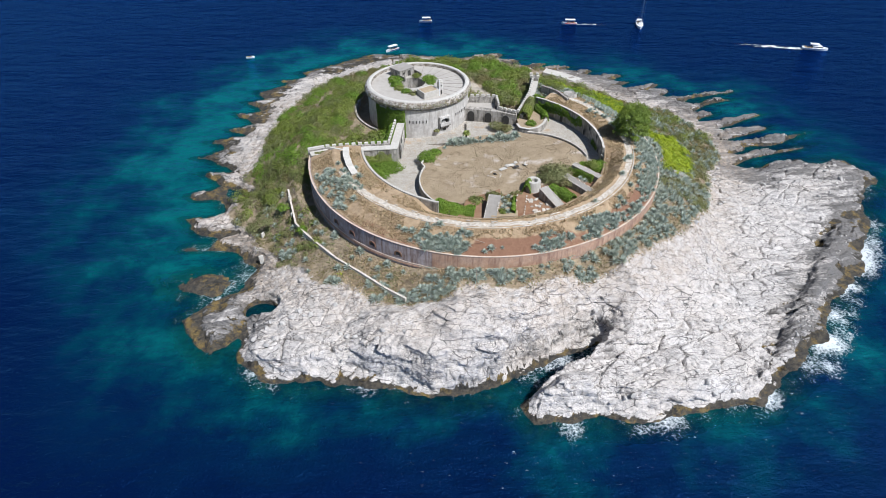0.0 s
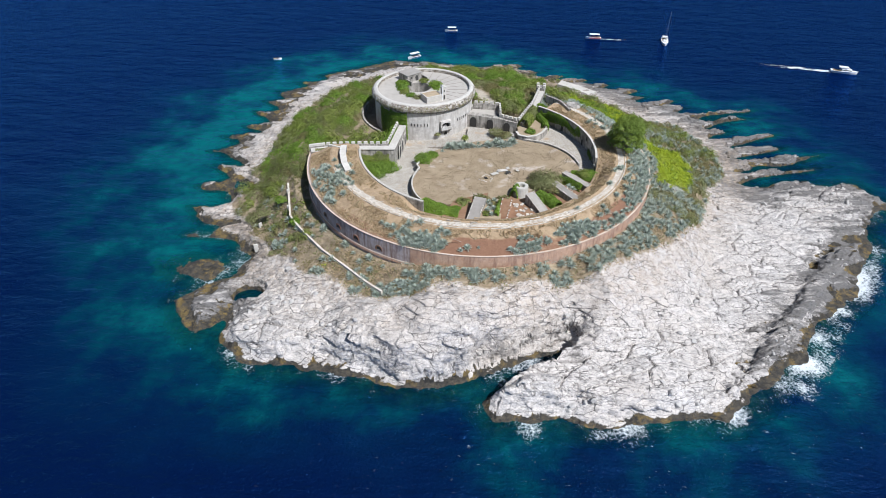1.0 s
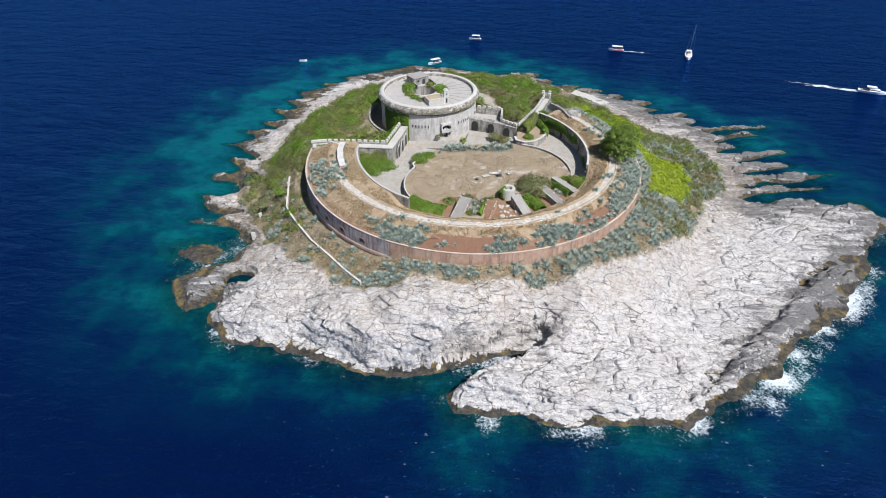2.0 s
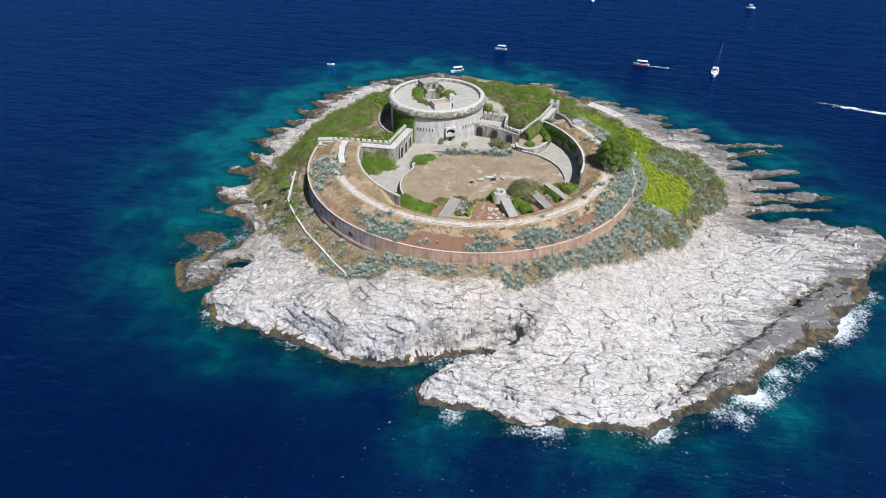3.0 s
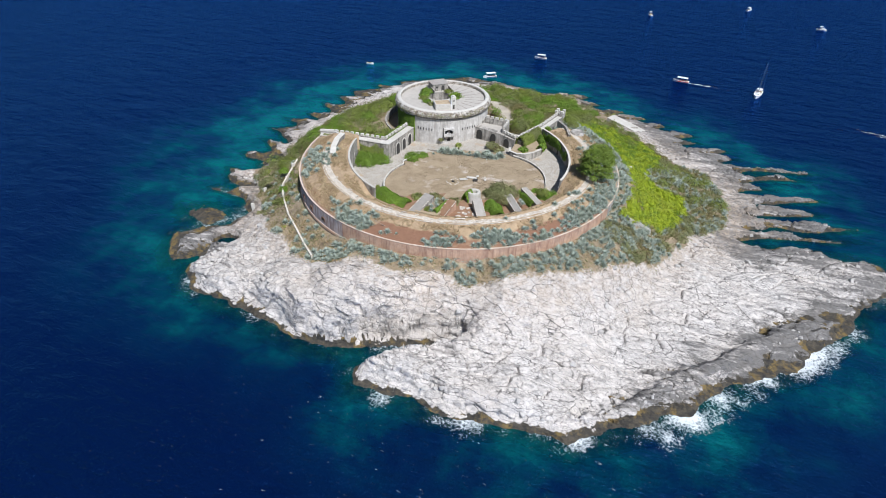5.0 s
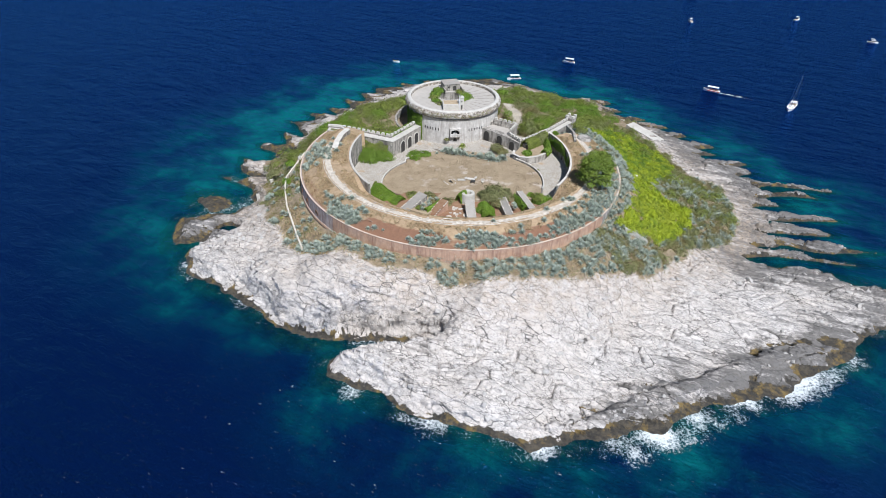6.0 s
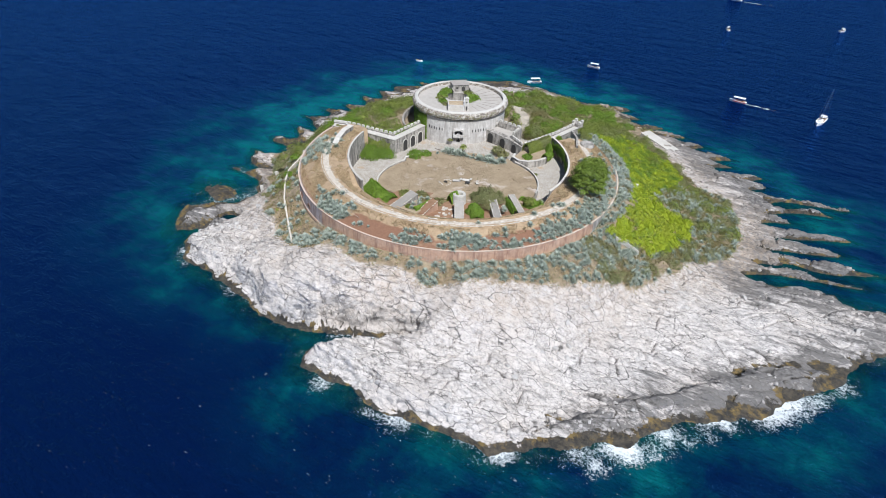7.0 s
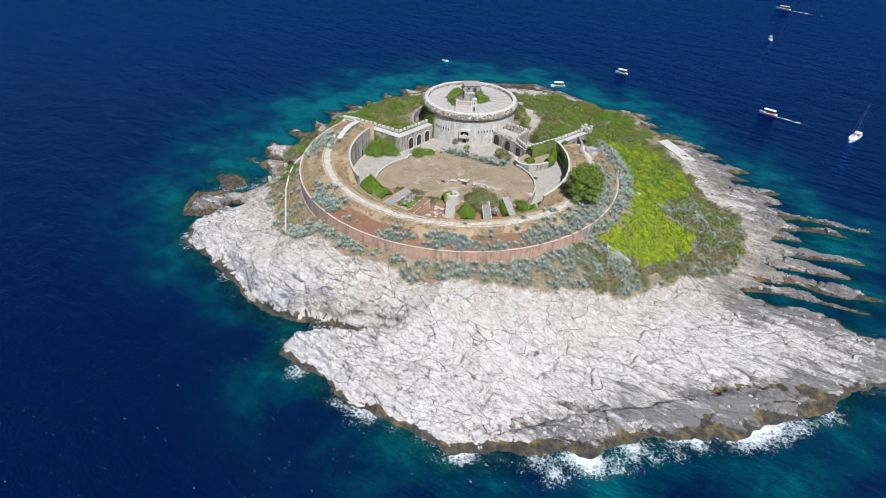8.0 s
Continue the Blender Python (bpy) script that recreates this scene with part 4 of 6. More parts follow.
    P = empty("rampart_walk")
    tagged(P, "broken pale stone kerb and paving along the rampart walk", "path", kind="structure")
    me = merlon_mesh("kerb_stone", (1.15, 0.32, 0.26), M_KERB)
    row_of(P, "kerb_stone", me, arc(FORT, 53.7, 206, 333, 118), 28.1, 1.2, None, 0.12)
    me2 = merlon_mesh("kerb_stone_end", (1.15, 0.34, 0.36), M_KERB)
    row_of(P, "kerb_stone", me2, arc(FORT, 53.6, 334, 372, 36), 28.1, 1.2, None, 0.1)
    row_of(P, "kerb_stone", me, arc(FORT, 50.7, 208, 300, 80), 28.3, 1.2, None, 0.75)
    for k in range(120):
        a, r = 207 + 110 * rnd.random() ** 1.6, rnd.choice((51.3, 52.0, 52.8)) + rnd.uniform(-0.2, 0.2)
        ob = new("paving_slab", SLABS[k % 4])
        ob.parent = P
        ob.matrix_local = on_ring(FORT, r, a, 28.12 + rnd.uniform(-0.06, 0.04)) @ pose(0, 0, 0, rnd.uniform(-4, 4), rnd.uniform(-4, 4), rnd.uniform(-25, 25))
    G = empty("gallery_wall")
    tagged(G, "curved casemate wall with dark arched openings facing the court", "wall", kind="structure")
    for b0, b1 in ((192, 251), (353, 418)):
        band(G, "wall_face", [(43.9, 16), (43.9, 28.35), (43.2, 28.35), (43.2, 16)], M_OLD, FORT, b0, b1, 60)
        band(G, "coping", [(43.08, 28.35), (43.08, 28.58), (43.8, 28.58), (43.8, 28.35)], M_WHITE, FORT, b0, b1, 60, "pale stone coping")
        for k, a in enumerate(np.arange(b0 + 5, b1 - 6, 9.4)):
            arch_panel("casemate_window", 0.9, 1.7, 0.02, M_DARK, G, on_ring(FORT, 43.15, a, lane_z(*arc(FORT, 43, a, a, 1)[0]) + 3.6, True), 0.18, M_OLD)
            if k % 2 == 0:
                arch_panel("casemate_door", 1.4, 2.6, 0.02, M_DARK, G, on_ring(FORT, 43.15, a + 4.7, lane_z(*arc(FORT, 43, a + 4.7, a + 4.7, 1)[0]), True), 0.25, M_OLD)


def slab_mesh(seed):
    """A broken flagstone with an uneven outline."""
    g = random.Random(seed)
    n = g.choice((5, 6, 7))
    ring = [(0.6 * g.uniform(0.6, 1.0) * math.cos(2 * math.pi * i / n), 0.45 * g.uniform(0.6, 1.0) * math.sin(2 * math.pi * i / n)) for i in range(n)]
    me = bpy.data.meshes.new("paving_slab")
    me.from_pydata([(x, y, z) for z in (0, 0.2) for x, y in ring], [], [tuple(range(n))[::-1], tuple(range(n, 2 * n))] + [(i, (i + 1) % n, n + (i + 1) % n, n + i) for i in range(n)])
    me.materials.append(M_KERB)
    return me


M_KERB = simple("worn_kerb_stone", (0.40, 0.34, 0.27), (0.58, 0.53, 0.46), 1.2, 0.95, 0.5, 0.05, spread=0.25)
SLABS = [slab_mesh(k) for k in range(4)]
M_COPING = simple("rust_pale_coping", (0.42, 0.3, 0.21), (0.56, 0.47, 0.39), 0.8, 0.9, 0.3, 0.03)
M_RUST = simple("rust_stained_surround", (0.2, 0.09, 0.05), (0.3, 0.17, 0.1), 1.5)
build_rampart()


# ---- curtain walls with battlements ----
def build_curtains():
    C = empty("battlement_wall")
    tagged(C, "grey battlemented curtain wall running up to the tower", "wall", kind="structure")
    line = [(-48.5, 181.5), (-43, 183.6), (-36, 185.0), (-18.8, 187.3), (-18.0, 206.5)]
    back = [(-48.8, 182.6), (-43.2, 184.8), (-36.2, 186.2), (-20.0, 188.5), (-19.3, 206.5)]
    wall_run(C, "wall_body", [(x + 0.9, y - 0.6) for x, y in line], 15, 25.4, 2.6, M_OLD)
    wall_run(C, "wall_walk", [(x + 0.9, y - 0.7) for x, y in line], 25.4, 25.65, 2.9, M_WHITE, "pale worn wall walk")
    wall_run(C, "breast_wall", back, 22, 26.1, 0.7, M_OLD)
    me = merlon_mesh("merlon", (1.45, 0.8, 0.95), M_WHITE)
    row_of(C, "merlon", me, back[1:], 26.1, 2.25)
    wall_run(C, "coping", back[:2], 26.1, 26.9, 0.9, M_WHITE)
    for y in (191.5, 196.8, 202.0):
        arch_panel("arch", 3.0, 5.0, 0.03, M_DARK, C, pose(-15.75, y, 18.8, 0, 0, 90), 0.4, M_WHITE)
    arch_panel("embrasure", 1.6, 1.2, 0.03, M_DARK, C, pose(-30, 183.95, 22.4, 0, 0, 7.6))

    D = empty("battlement_wall")
    tagged(D, "tall battlemented curtain wall with blind arches beside the court", "wall", kind="structure")
    face = [(6.5, 219.6), (14, 218.2), (21.0, 216.6), (28.6, 213.6)]
    wall_run(D, "wall_body", [(x + 0.6, y + 1.3) for x, y in face], 16, 25.6, 2.6, M_OLD)
    wall_run(D, "breast_wall", [(7.3, 222.4), (9.6, 226.8), (20.8, 226.4), (21.6, 218.4), (28.8, 214.6)], 22, 26.3, 0.8, M_OLD)
    row_of(D, "merlon", me, [(7.3, 222.4), (9.6, 226.8)], 26.3, 2.1)
    row_of(D, "merlon", me, [(21.6, 218.4), (28.8, 214.6)], 26.3, 2.1)
    wall_run(D, "high_wall", [(9.8, 227.0), (21.0, 226.6), (21.7, 218.6)], 20, 27.6, 0.9, M_OLD)
    row_of(D, "merlon", me, [(9.8, 227.0), (21.0, 226.6), (21.7, 218.6)], 27.6, 2.1)
    wall_run(D, "floor_slab", [(8.5, 223.2), (20.5, 222.2)], 24.8, 25.1, 7.2, M_ROOF)
    run = [(29.2, 214.6), (35.0, 231.4), (37.8, 245.5)]
    wall_run(D, "wall_body", [(x + 0.9, y - 0.3) for x, y in run], 16, [25.5, 26.3, 26.6], 2.6, M_OLD)
    wall_run(D, "wall_walk", [(x + 1.0, y - 0.3) for x, y in run], [25.5, 26.3, 26.6], [25.75, 26.55, 26.85], 2.9, M_WHITE, "pale worn wall walk")
    wall_run(D, "breast_wall", run, 22, [26.4, 27.2, 27.5], 0.7, M_OLD)
    row_of(D, "merlon", me, run, 26.4, 2.0, 27.5)
    for (x, y), t in (((10.5, 218.75), -10.6), ((17.6, 217.2), -12.9), ((24.6, 215.0), -21.5)):
        arch_panel("arch", 2.7, 4.2, 0.03, M_DARK, D, pose(x, y - 0.08, 20.6, 0, 0, t))
    U = empty("corner_turret", (38.6, 247.2, 20))
    tagged(U, "small square ruined stone corner turret", "turret")
    bm = bmesh.new()
    box(bm, (3.8, 3.8, 8.2), (0, 0, 0), -10, 0.1)
    part("walls", bm, M_OLD, U)
    for sx, sy in ((-1.4, -1.4), (1.4, -1.4), (1.4, 1.4), (-1.4, 1.4)):
        bm = bmesh.new()
        box(bm, (1.2, 1.2, 1.0), (sx, sy, 8.2), -10, 0.08)
        part("merlon", bm, M_WHITE, U)


build_curtains()


# ---- the court ----
def flat_plan(name, pts, z, material, depth=2.0, label="", category=""):
    """A sheet with the outline pts, level or at the height z(x, y), and a skirt."""
    bm = bmesh.new()
    f = bm.faces.new([bm.verts.new((x, y, z(x, y) if callable(z) else z)) for x, y in pts])
    ext = bmesh.ops.extrude_face_region(bm, geom=[f])
    bmesh.ops.translate(bm, vec=(0, 0, -depth), verts=[v for v in ext["geom"] if isinstance(v, bmesh.types.BMVert)])
    bmesh.ops.recalc_face_normals(bm, faces=bm.faces)
    bmesh.ops.triangulate(bm, faces=bm.faces)
    ob = part(name, bm, material, None)
    return tagged(ob, label, category, kind="structure")


def make_field():
    s = Shader("dry_field", 0.97)
    c = s.mix(s.step(s.noise(0.22, 5, 0.7), 0.35, 0.65), (0.27, 0.2, 0.125), (0.37, 0.285, 0.185))
    c = s.mix(s.step(s.noise(2.4, 6, 0.8), 0.52, 0.68, 0, 0.65), c, (0.2, 0.15, 0.08))
    c = s.mix(s.step(s.noise(0.12, 3), 0.58, 0.7), c, (0.5, 0.42, 0.35))
    return s.done(c, None, s.bump(s.noise(3, 6, 0.8), 0.7, 0.1))


def make_cobbles():
    s = Shader("court_gravel", 0.95)
    c = s.mix(s.step(s.noise(0.4, 5, 0.7), 0.35, 0.65), (0.37, 0.33, 0.28), (0.5, 0.455, 0.395))
    c = s.mix(s.step(s.cells(1.3, "DISTANCE_TO_EDGE"), 0, 0.1, 0.75, 0), c, (0.2, 0.165, 0.12))
    c = s.mix(s.step(s.noise(1.2, 6, 0.75), 0.52, 0.64, 0, 0.6), c, (0.24, 0.19, 0.12))
    c = s.mix(s.step(s.noise(0.2, 4), 0.58, 0.72), c, (0.36, 0.25, 0.15))
    return s.done(c, None, s.bump(s.cells(2.2, "DISTANCE_TO_EDGE"), 0.6, 0.08))


M_FIELD, M_COBBLE = make_field(), make_cobbles()
FIELD = [(-7.3, 181.5), (-5.3, 188.2), (-2.2, 193.8), (4.0, 198.1), (14.2, 202.0), (28.3, 204.4), (32.2, 202.2)] + arc((27.6, 178.1), 24.5, 76, 8, 8) + [(50.9, 175.0), (46.1, 173.0), (39.2, 167.8), (30.3, 163.3), (19.2, 159.4), (7.1, 155.5)] + arc((14.3, 171.6), 21.6, 228, 158, 9)
flat_plan("court_lane", arc(FORT, 43.6, 0, 360, 91)[:-1], lane_z, M_COBBLE, 1.5, label="pale gravelled lane below the casemates", category="courtyard")
flat_plan("court_field", FIELD, court_z, M_FIELD, 2.2, label="dry trodden grass field inside the fort", category="field")
flat_plan("gate_forecourt", [(-8.0, 200.5), (-8.0, 205.5), (2.9, 205.0), (8.8, 206.4), (8.8, 216.3), (29.6, 211.4), (31.5, 205.5), (26.6, 206.9), (13.7, 203.1), (3.9, 198.0)], lambda x, y: min(21.6, 18.8 + max(0.0, x + 9) * 0.3), M_COBBLE, 2, label="paved forecourt before the tower gate", category="courtyard")
RET = empty("field_wall")
tagged(RET, "low pale stone wall round the dry field", "wall", kind="structure")
EDGE_STONE = merlon_mesh("edge_stone", (0.85, 0.4, 0.2), M_KERB)
stone = merlon_mesh("wall_stone", (1.28, 0.5, 0.36), M_WHITE)
for pts in ([(-4.4, 190.1), (-7.6, 181.5)] + arc((14.3, 171.6), 21.8, 160, 232, 22), [(32.2, 202.6)] + arc((27.6, 178.1), 24.8, 76, 12, 22)):
    wall_run(RET, "wall_core", pts, 17.0, [court_z(*p) + 0.45 for p in pts], 0.5, M_OLD)
    row_of(RET, "wall_stone", stone, pts, lambda x, y: court_z(x, y) + 0.45, 1.3)

# partition walls: court end, rampart end, their heights, thickness, material
M_CELL = simple("red_earth", (0.26, 0.13, 0.07), (0.36, 0.22, 0.13), 0.9, 0.97, 0.8, 0.15)
CELLS = (((18.0, 154.6), (16.0, 144.4), 26.3, 23.4, 3.8, M_OLD, M_ROOF), ((26.8, 155.0), (25.2, 145.6), 26.2, 22.6, 3.2, M_RED, M_CELL),
         ((34.0, 159.6), (40.2, 150.8), 26.3, 23.2, 3.2, M_OLD, M_ROOF), ((42.2, 168.9), (50.0, 160.0), 25.4, 24.6, 2.8, M_OLD, M_ROOF), ((46.0, 175.4), (54.2, 168.6), 26.0, 25.0, 2.2, M_OLD, M_ROOF))
for k, (a, b, za, zb, w, body_m, top_m) in enumerate(CELLS):
    E_ = empty("casemate_wall")
    tagged(E_, ("red-brown ruined" if k == 1 else "grey roofless") + " casemate partition wall between earth cells", "wall", "casemate walls")
    wall_run(E_, "wall_body", [a, b], 18, [za, zb], w, body_m)
    wall_run(E_, "wall_top", [a, b], [za, zb], [za + 0.2, zb + 0.2], w + 0.2, top_m)
    for side in (-1, 1):
        dx, dy = b[0] - a[0], b[1] - a[1]
        L = math.hypot(dx, dy)
        ox, oy = -dy / L * side * (w / 2 - 0.12), dx / L * side * (w / 2 - 0.12)
        row_of(E_, "edge_stone", EDGE_STONE, [(a[0] + ox, a[1] + oy), (b[0] + ox, b[1] + oy)], za + 0.18, 0.95, zb + 0.18, 0.3)
flat_plan("casemate_floor", [(9, 157), (20, 163.5), (31, 166.5), (44, 173), (50, 178), (58, 176)] + arc(FORT, 46.3, 342, 258, 18), 22.9, M_CELL, 3, label="red earth floor of the roofless casemates", category="floor")
flat_plan("casemate_fill", [(18.5, 156.4), (25.8, 158.2), (25.0, 146.4), (16.6, 145.6)], 24.2, M_SOIL, 3, label="earth fill between two casemate walls", category="floor")
KB = empty("stone_kerb", (59.6, 182.4, 25.3), 32)
for size_, at_ in (((4.6, 0.5, 0.5), (0, -1.5, 0)), ((4.6, 0.5, 0.5), (0, 1.5, 0)), ((0.5, 2.5, 0.5), (-2.05, 0, 0)), ((0.5, 2.5, 0.5), (2.05, 0, 0))):
    bm = bmesh.new()
    box(bm, size_, at_, 0, 0.06)
    part("kerb_stone", bm, M_WHITE, KB)
tagged(KB, "white rectangular stone kerb at the end of the casemate wall", "kerb")
RUB = [slab_mesh(20 + k) for k in range(4)]
for k in range(46):
    u, v = rnd.random(), rnd.random()
    x_, y_ = 28.6 + 6.5 * v + 3.0 * u, 157.5 - 10.5 * u + 1.5 * v
    ob = new("rubble_block", RUB[k % 4])
    ob.matrix_world = pose(x_, y_, 22.85, rnd.uniform(-12, 12), rnd.uniform(-12, 12), rnd.uniform(0, 360)) @ Matrix.Scale(rnd.uniform(0.7, 1.8), 4)
    tagged(ob, "broken stone block on the red earth floor", "stone", "rubble in the casemates")

kiln = empty("well", (31.2, 163.8, 22.6))
tagged(kiln, "round pale stone well grown over with ivy", "well")
v, f = ring_mesh(0, 0, [(2.7, 0), (2.4, 3.6), (2.3, 3.9), (1.35, 3.9), (1.2, 3.6), (1.2, 2.6), (0.02, 2.6), (0.02, 0)], 0, 360, 28, True)
fix(mesh_ob("drum", v, f, M_WHITE, kiln))


def sun_bed(x, y, turn, label):
    S = empty("garden_lounger", (x, y, court_z(x, y) + 0.02), turn)
    bm = bmesh.new()
    box(bm, (3.0, 1.5, 0.1), (0, 0, 0.32), 0, 0.02)
    part("seat", bm, M_PLANK, S)
    bm = bmesh.new()
    box(bm, (1.0, 1.5, 0.1), (1.85, 0, 0.5), 0, 0.02)
    part("backrest", bm, M_PLANK, S).matrix_local = pose(0.1, 0, 0, 0, -18)
    for sx in (-1.1, 1.1):
        for sy in (-0.45, 0.45):
            bm = bmesh.new()
            box(bm, (0.1, 0.1, 0.32), (sx, sy, 0))
            part("leg", bm, M_PLANK, S)
    return tagged(S, label, "lounger", "loungers on the field")


M_PLANK = simple("grey_boards", (0.42, 0.385, 0.335), (0.56, 0.515, 0.455), 3.0)
sun_bed(21.8, 176.0, 35, "weathered grey wooden lounger on the dry field")
sun_bed(24.7, 178.4, 20, "weathered grey wooden lounger on the dry field")
TB = empty("low_table", (26.5, 176.5, 23.26), 15)
bm = bmesh.new()
box(bm, (1.7, 1.3, 0.12), (0, 0, 0.75), 0, 0.02)
part("tabletop", bm, M_DARK, TB)
for sx in (-0.7, 0.7):
    for sy in (-0.5, 0.5):
        bm = bmesh.new()
        box(bm, (0.12, 0.12, 0.75), (sx, sy, 0))
        part("leg", bm, M_DARK, TB)
tagged(TB, "small dark table beside the loungers", "table")
FC = empty("folding_chair", (29.9, 178.1, 23.45), -35)
bm = bmesh.new()
box(bm, (0.9, 0.9, 0.08), (0, 0, 0.45))
part("seat", bm, M_PLANK, FC)
bm = bmesh.new()
box(bm, (0.08, 0.9, 1.0), (-0.45, 0, 0.45))
part("backrest", bm, M_PLANK, FC)
for sy in (-0.4, 0.4):
    for sx in (-0.4, 0.4):
        bm = bmesh.new()
        box(bm, (0.08, 0.08, 0.45), (sx, sy, 0))
        part("leg", bm, M_DARK, FC)
tagged(FC, "folding wooden chair on the dry field", "chair")
PIT = empty("fire_pit", (18.8, 172.9, 22.82))
for k in range(16):
    a = 2 * math.pi * k / 16
    if k in (2, 7, 8, 13):
        continue
    rr_ = 2.2 + 0.35 * math.sin(5 * k)
    bm = bmesh.new()
    box(bm, (0.7, 0.45, 0.2), (rr_ * math.cos(a), rr_ * math.sin(a), 0), math.degrees(a) + 90 + 14 * math.sin(3 * k), 0.08)
    part("stone", bm, M_KERB, PIT)
bm = bmesh.new()
for k in range(5):
    box(bm, (1.2, 0.22, 0.2), (0.2 * math.cos(k), 0.2 * math.sin(k), 0.02 + 0.09 * k), 72 * k)
part("charred_logs", bm, M_DARK, PIT)
tagged(PIT, "stone fire ring with charred logs on the field", "fire pit")

# terrace with planting beside the east curtain
TER = empty("planting_terrace")
tagged(TER, "curved retaining wall of a planted terrace under the battlements", "terrace", kind="structure")
tl = [(28.7, 208.7), (29.7, 205.6), (33.0, 204.4), (36.5, 205.8), (39.1, 209.2), (40.8, 213.6)]
wall_run(TER, "retaining_wall", tl, 17, 24.3, 0.7, M_OLD)
wall_run(TER, "coping", tl, 24.3, 24.55, 0.9, M_WHITE)
flat_plan("terrace_bed", [(29, 214)] + tl[1:] + [(38, 230), (35.5, 230)], 24.0, M_SOIL, 3, label="soil bed of the planted terrace", category="bed")

# walls on the rampart's ends
ST = empty("stair_wall")
tagged(ST, "thick curved pale stone wall of a rampart stair", "wall", kind="structure")
wall_run(ST, "wall_body", [(-33.6, 177.5), (-32.6, 172), (-30.6, 166.5), (-28.2, 162.2)], 26, [30.2, 30.2, 29.6, 28.9], 2.0, M_OLD)
wall_run(ST, "wall_top", [(-33.6, 177.5), (-32.6, 172), (-30.6, 166.5), (-28.2, 162.2)], [30.2, 30.2, 29.6, 28.9], [30.4, 30.4, 29.8, 29.1], 2.2, M_WHITE)
wall_run(ST, "breast_wall", [(-40, 180.6), (-34, 178.6)], 26, 28.6, 0.7, M_WHITE)
BK = empty("gun_bay")
tagged(BK, "ruined curved gun bay wall with a pale round slab", "wall", kind="structure")
wall_run(BK, "wall_body", [(41.0, 236.0), (46.5, 229.0), (50.0, 221.5)], 26, [28.8, 29.6, 29.4], 0.9, M_OLD)
bm = bmesh.new()
bmesh.ops.create_cone(bm, segments=28, cap_ends=True, radius1=3.2, radius2=2.6, depth=1.1, matrix=Matrix.Translation((51.5, 228.0, 28.3)))
part("slab", bm, M_OLD, BK)
OUT = empty("outwork_wall")
tagged(OUT, "low pale stone wall along the foot of the fort", "wall", kind="structure")
ow = [(-55.5, 173), (-53, 166), (-48.5, 154), (-44.5, 149), (-40.4, 144.4), (-31.5, 136), (-22.5, 129.1), (-14.4, 123.0), (-8.2, 118.4)]
oz = [float(v) for v in ground_z([p[0] for p in ow], [p[1] for p in ow])]
wall_run(OUT, "wall_body", ow, [min(z, 13) - 3 for z in oz], [max(z + 0.9, t) for z, t in zip(oz, (14.2, 14.2, 14.3, 14.6, 14.8, 14.2, 13.9, 14.1, 14.6))], 0.6, M_KERB)
OUT2 = empty("outwork_wall")
tagged(OUT2, "low stone boundary wall half buried in scrub", "wall", kind="structure")
wall_run(OUT2, "wall_body", [(77, 222), (80, 209), (81.5, 198), (81, 189)], 8, [19.5, 17.5, 16, 14.6], 0.7, M_WHITE)
wz = [float(v) for v in ground_z([84.1, 88, 92], [182.8, 185, 187.3])]
wall_run(OUT2, "wall_body", [(84.1, 182.8), (88, 185), (92, 187.3)], 7, [z + 1.7 for z in wz], 0.7, M_WHITE)
PO = empty("boundary_stone", (76.8, 222.6, 16))
bm = bmesh.new()
box(bm, (1.3, 1.1, 4.6), (0, 0, 0), 20, 0.12)
part("block", bm, M_WHITE, PO)
tagged(PO, "square white boundary stone standing in scrub", "stone")
JET = empty("landing_stage")
tagged(JET, "pale concrete landing stage sloping to the sea", "jetty", kind="structure")
wall_run(JET, "slab", [(52, 312), (62, 308), (72, 304)], -3, [5.4, 4.2, 2.6], 6.5, M_WHITE)


# ---- outworks: ditch wall, ruin, boundary stones ----
DW = empty("ditch_wall")
tagged(DW, "curved rubble wall round the tower ditch", "wall", kind="structure")
band(DW, "wall_face", [(26.1, 15), (26.1, 23.2), (26.9, 23.2), (26.9, 15)], M_OLD, TOWER, 168, 236, 40)
RU = empty("ruined_hut", (16.0, 116.0, 15.4), 10)
tagged(RU, "low roofless ruin of rough pale stone above the rocks", "ruin")
for name_, size_, at_ in (("front_wall", (4.6, 0.6, 2.6), (0, -1.8, 0)), ("back_wall", (4.6, 0.6, 3.4), (0, 1.8, 0)), ("side_wall", (0.6, 3.2, 2.9), (-2.0, 0, 0)), ("side_wall", (0.6, 3.2, 2.2), (2.0, 0, 0))):
    bm = bmesh.new()
    box(bm, size_, at_, 0, 0.12)
    part(name_, bm, M_WHITE, RU)
bm = bmesh.new()
box(bm, (0.35, 0.35, 5.2), (-2.4, 2.4, 0), 0, 0.04)
part("post", bm, M_WHITE, RU)
for x_, y_, t_, h_ in ((-60.5, 147.5, 20, 3.4), (-62.5, 158, 70, 2.2), (-53.6, 167.5, 75, 2.6), (-51.2, 160.2, 60, 2.2)):
    z_ = float(ground_z([x_], [y_])[0])
    BS = empty("boundary_stone", (x_, y_, z_ - 0.4), t_)
    bm = bmesh.new()
    box(bm, (1.5, 0.6, h_), (0, 0, 0), 0, 0.12)
    part("slab", bm, M_WHITE, BS)
    tagged(BS, "upright white stone slab on the scrubby slope", "stone")


# ---- plants of the court and tower ----
def ivy(name, P, N, label, material=None, leaf=0.45):
    V, Q = leaf_quads(P, N, rng.uniform(0.6, 1.3, len(P)) * leaf)
    return tagged(grid_ob(name, V, Q, material or L_IVY, smooth=False), label, "ivy")


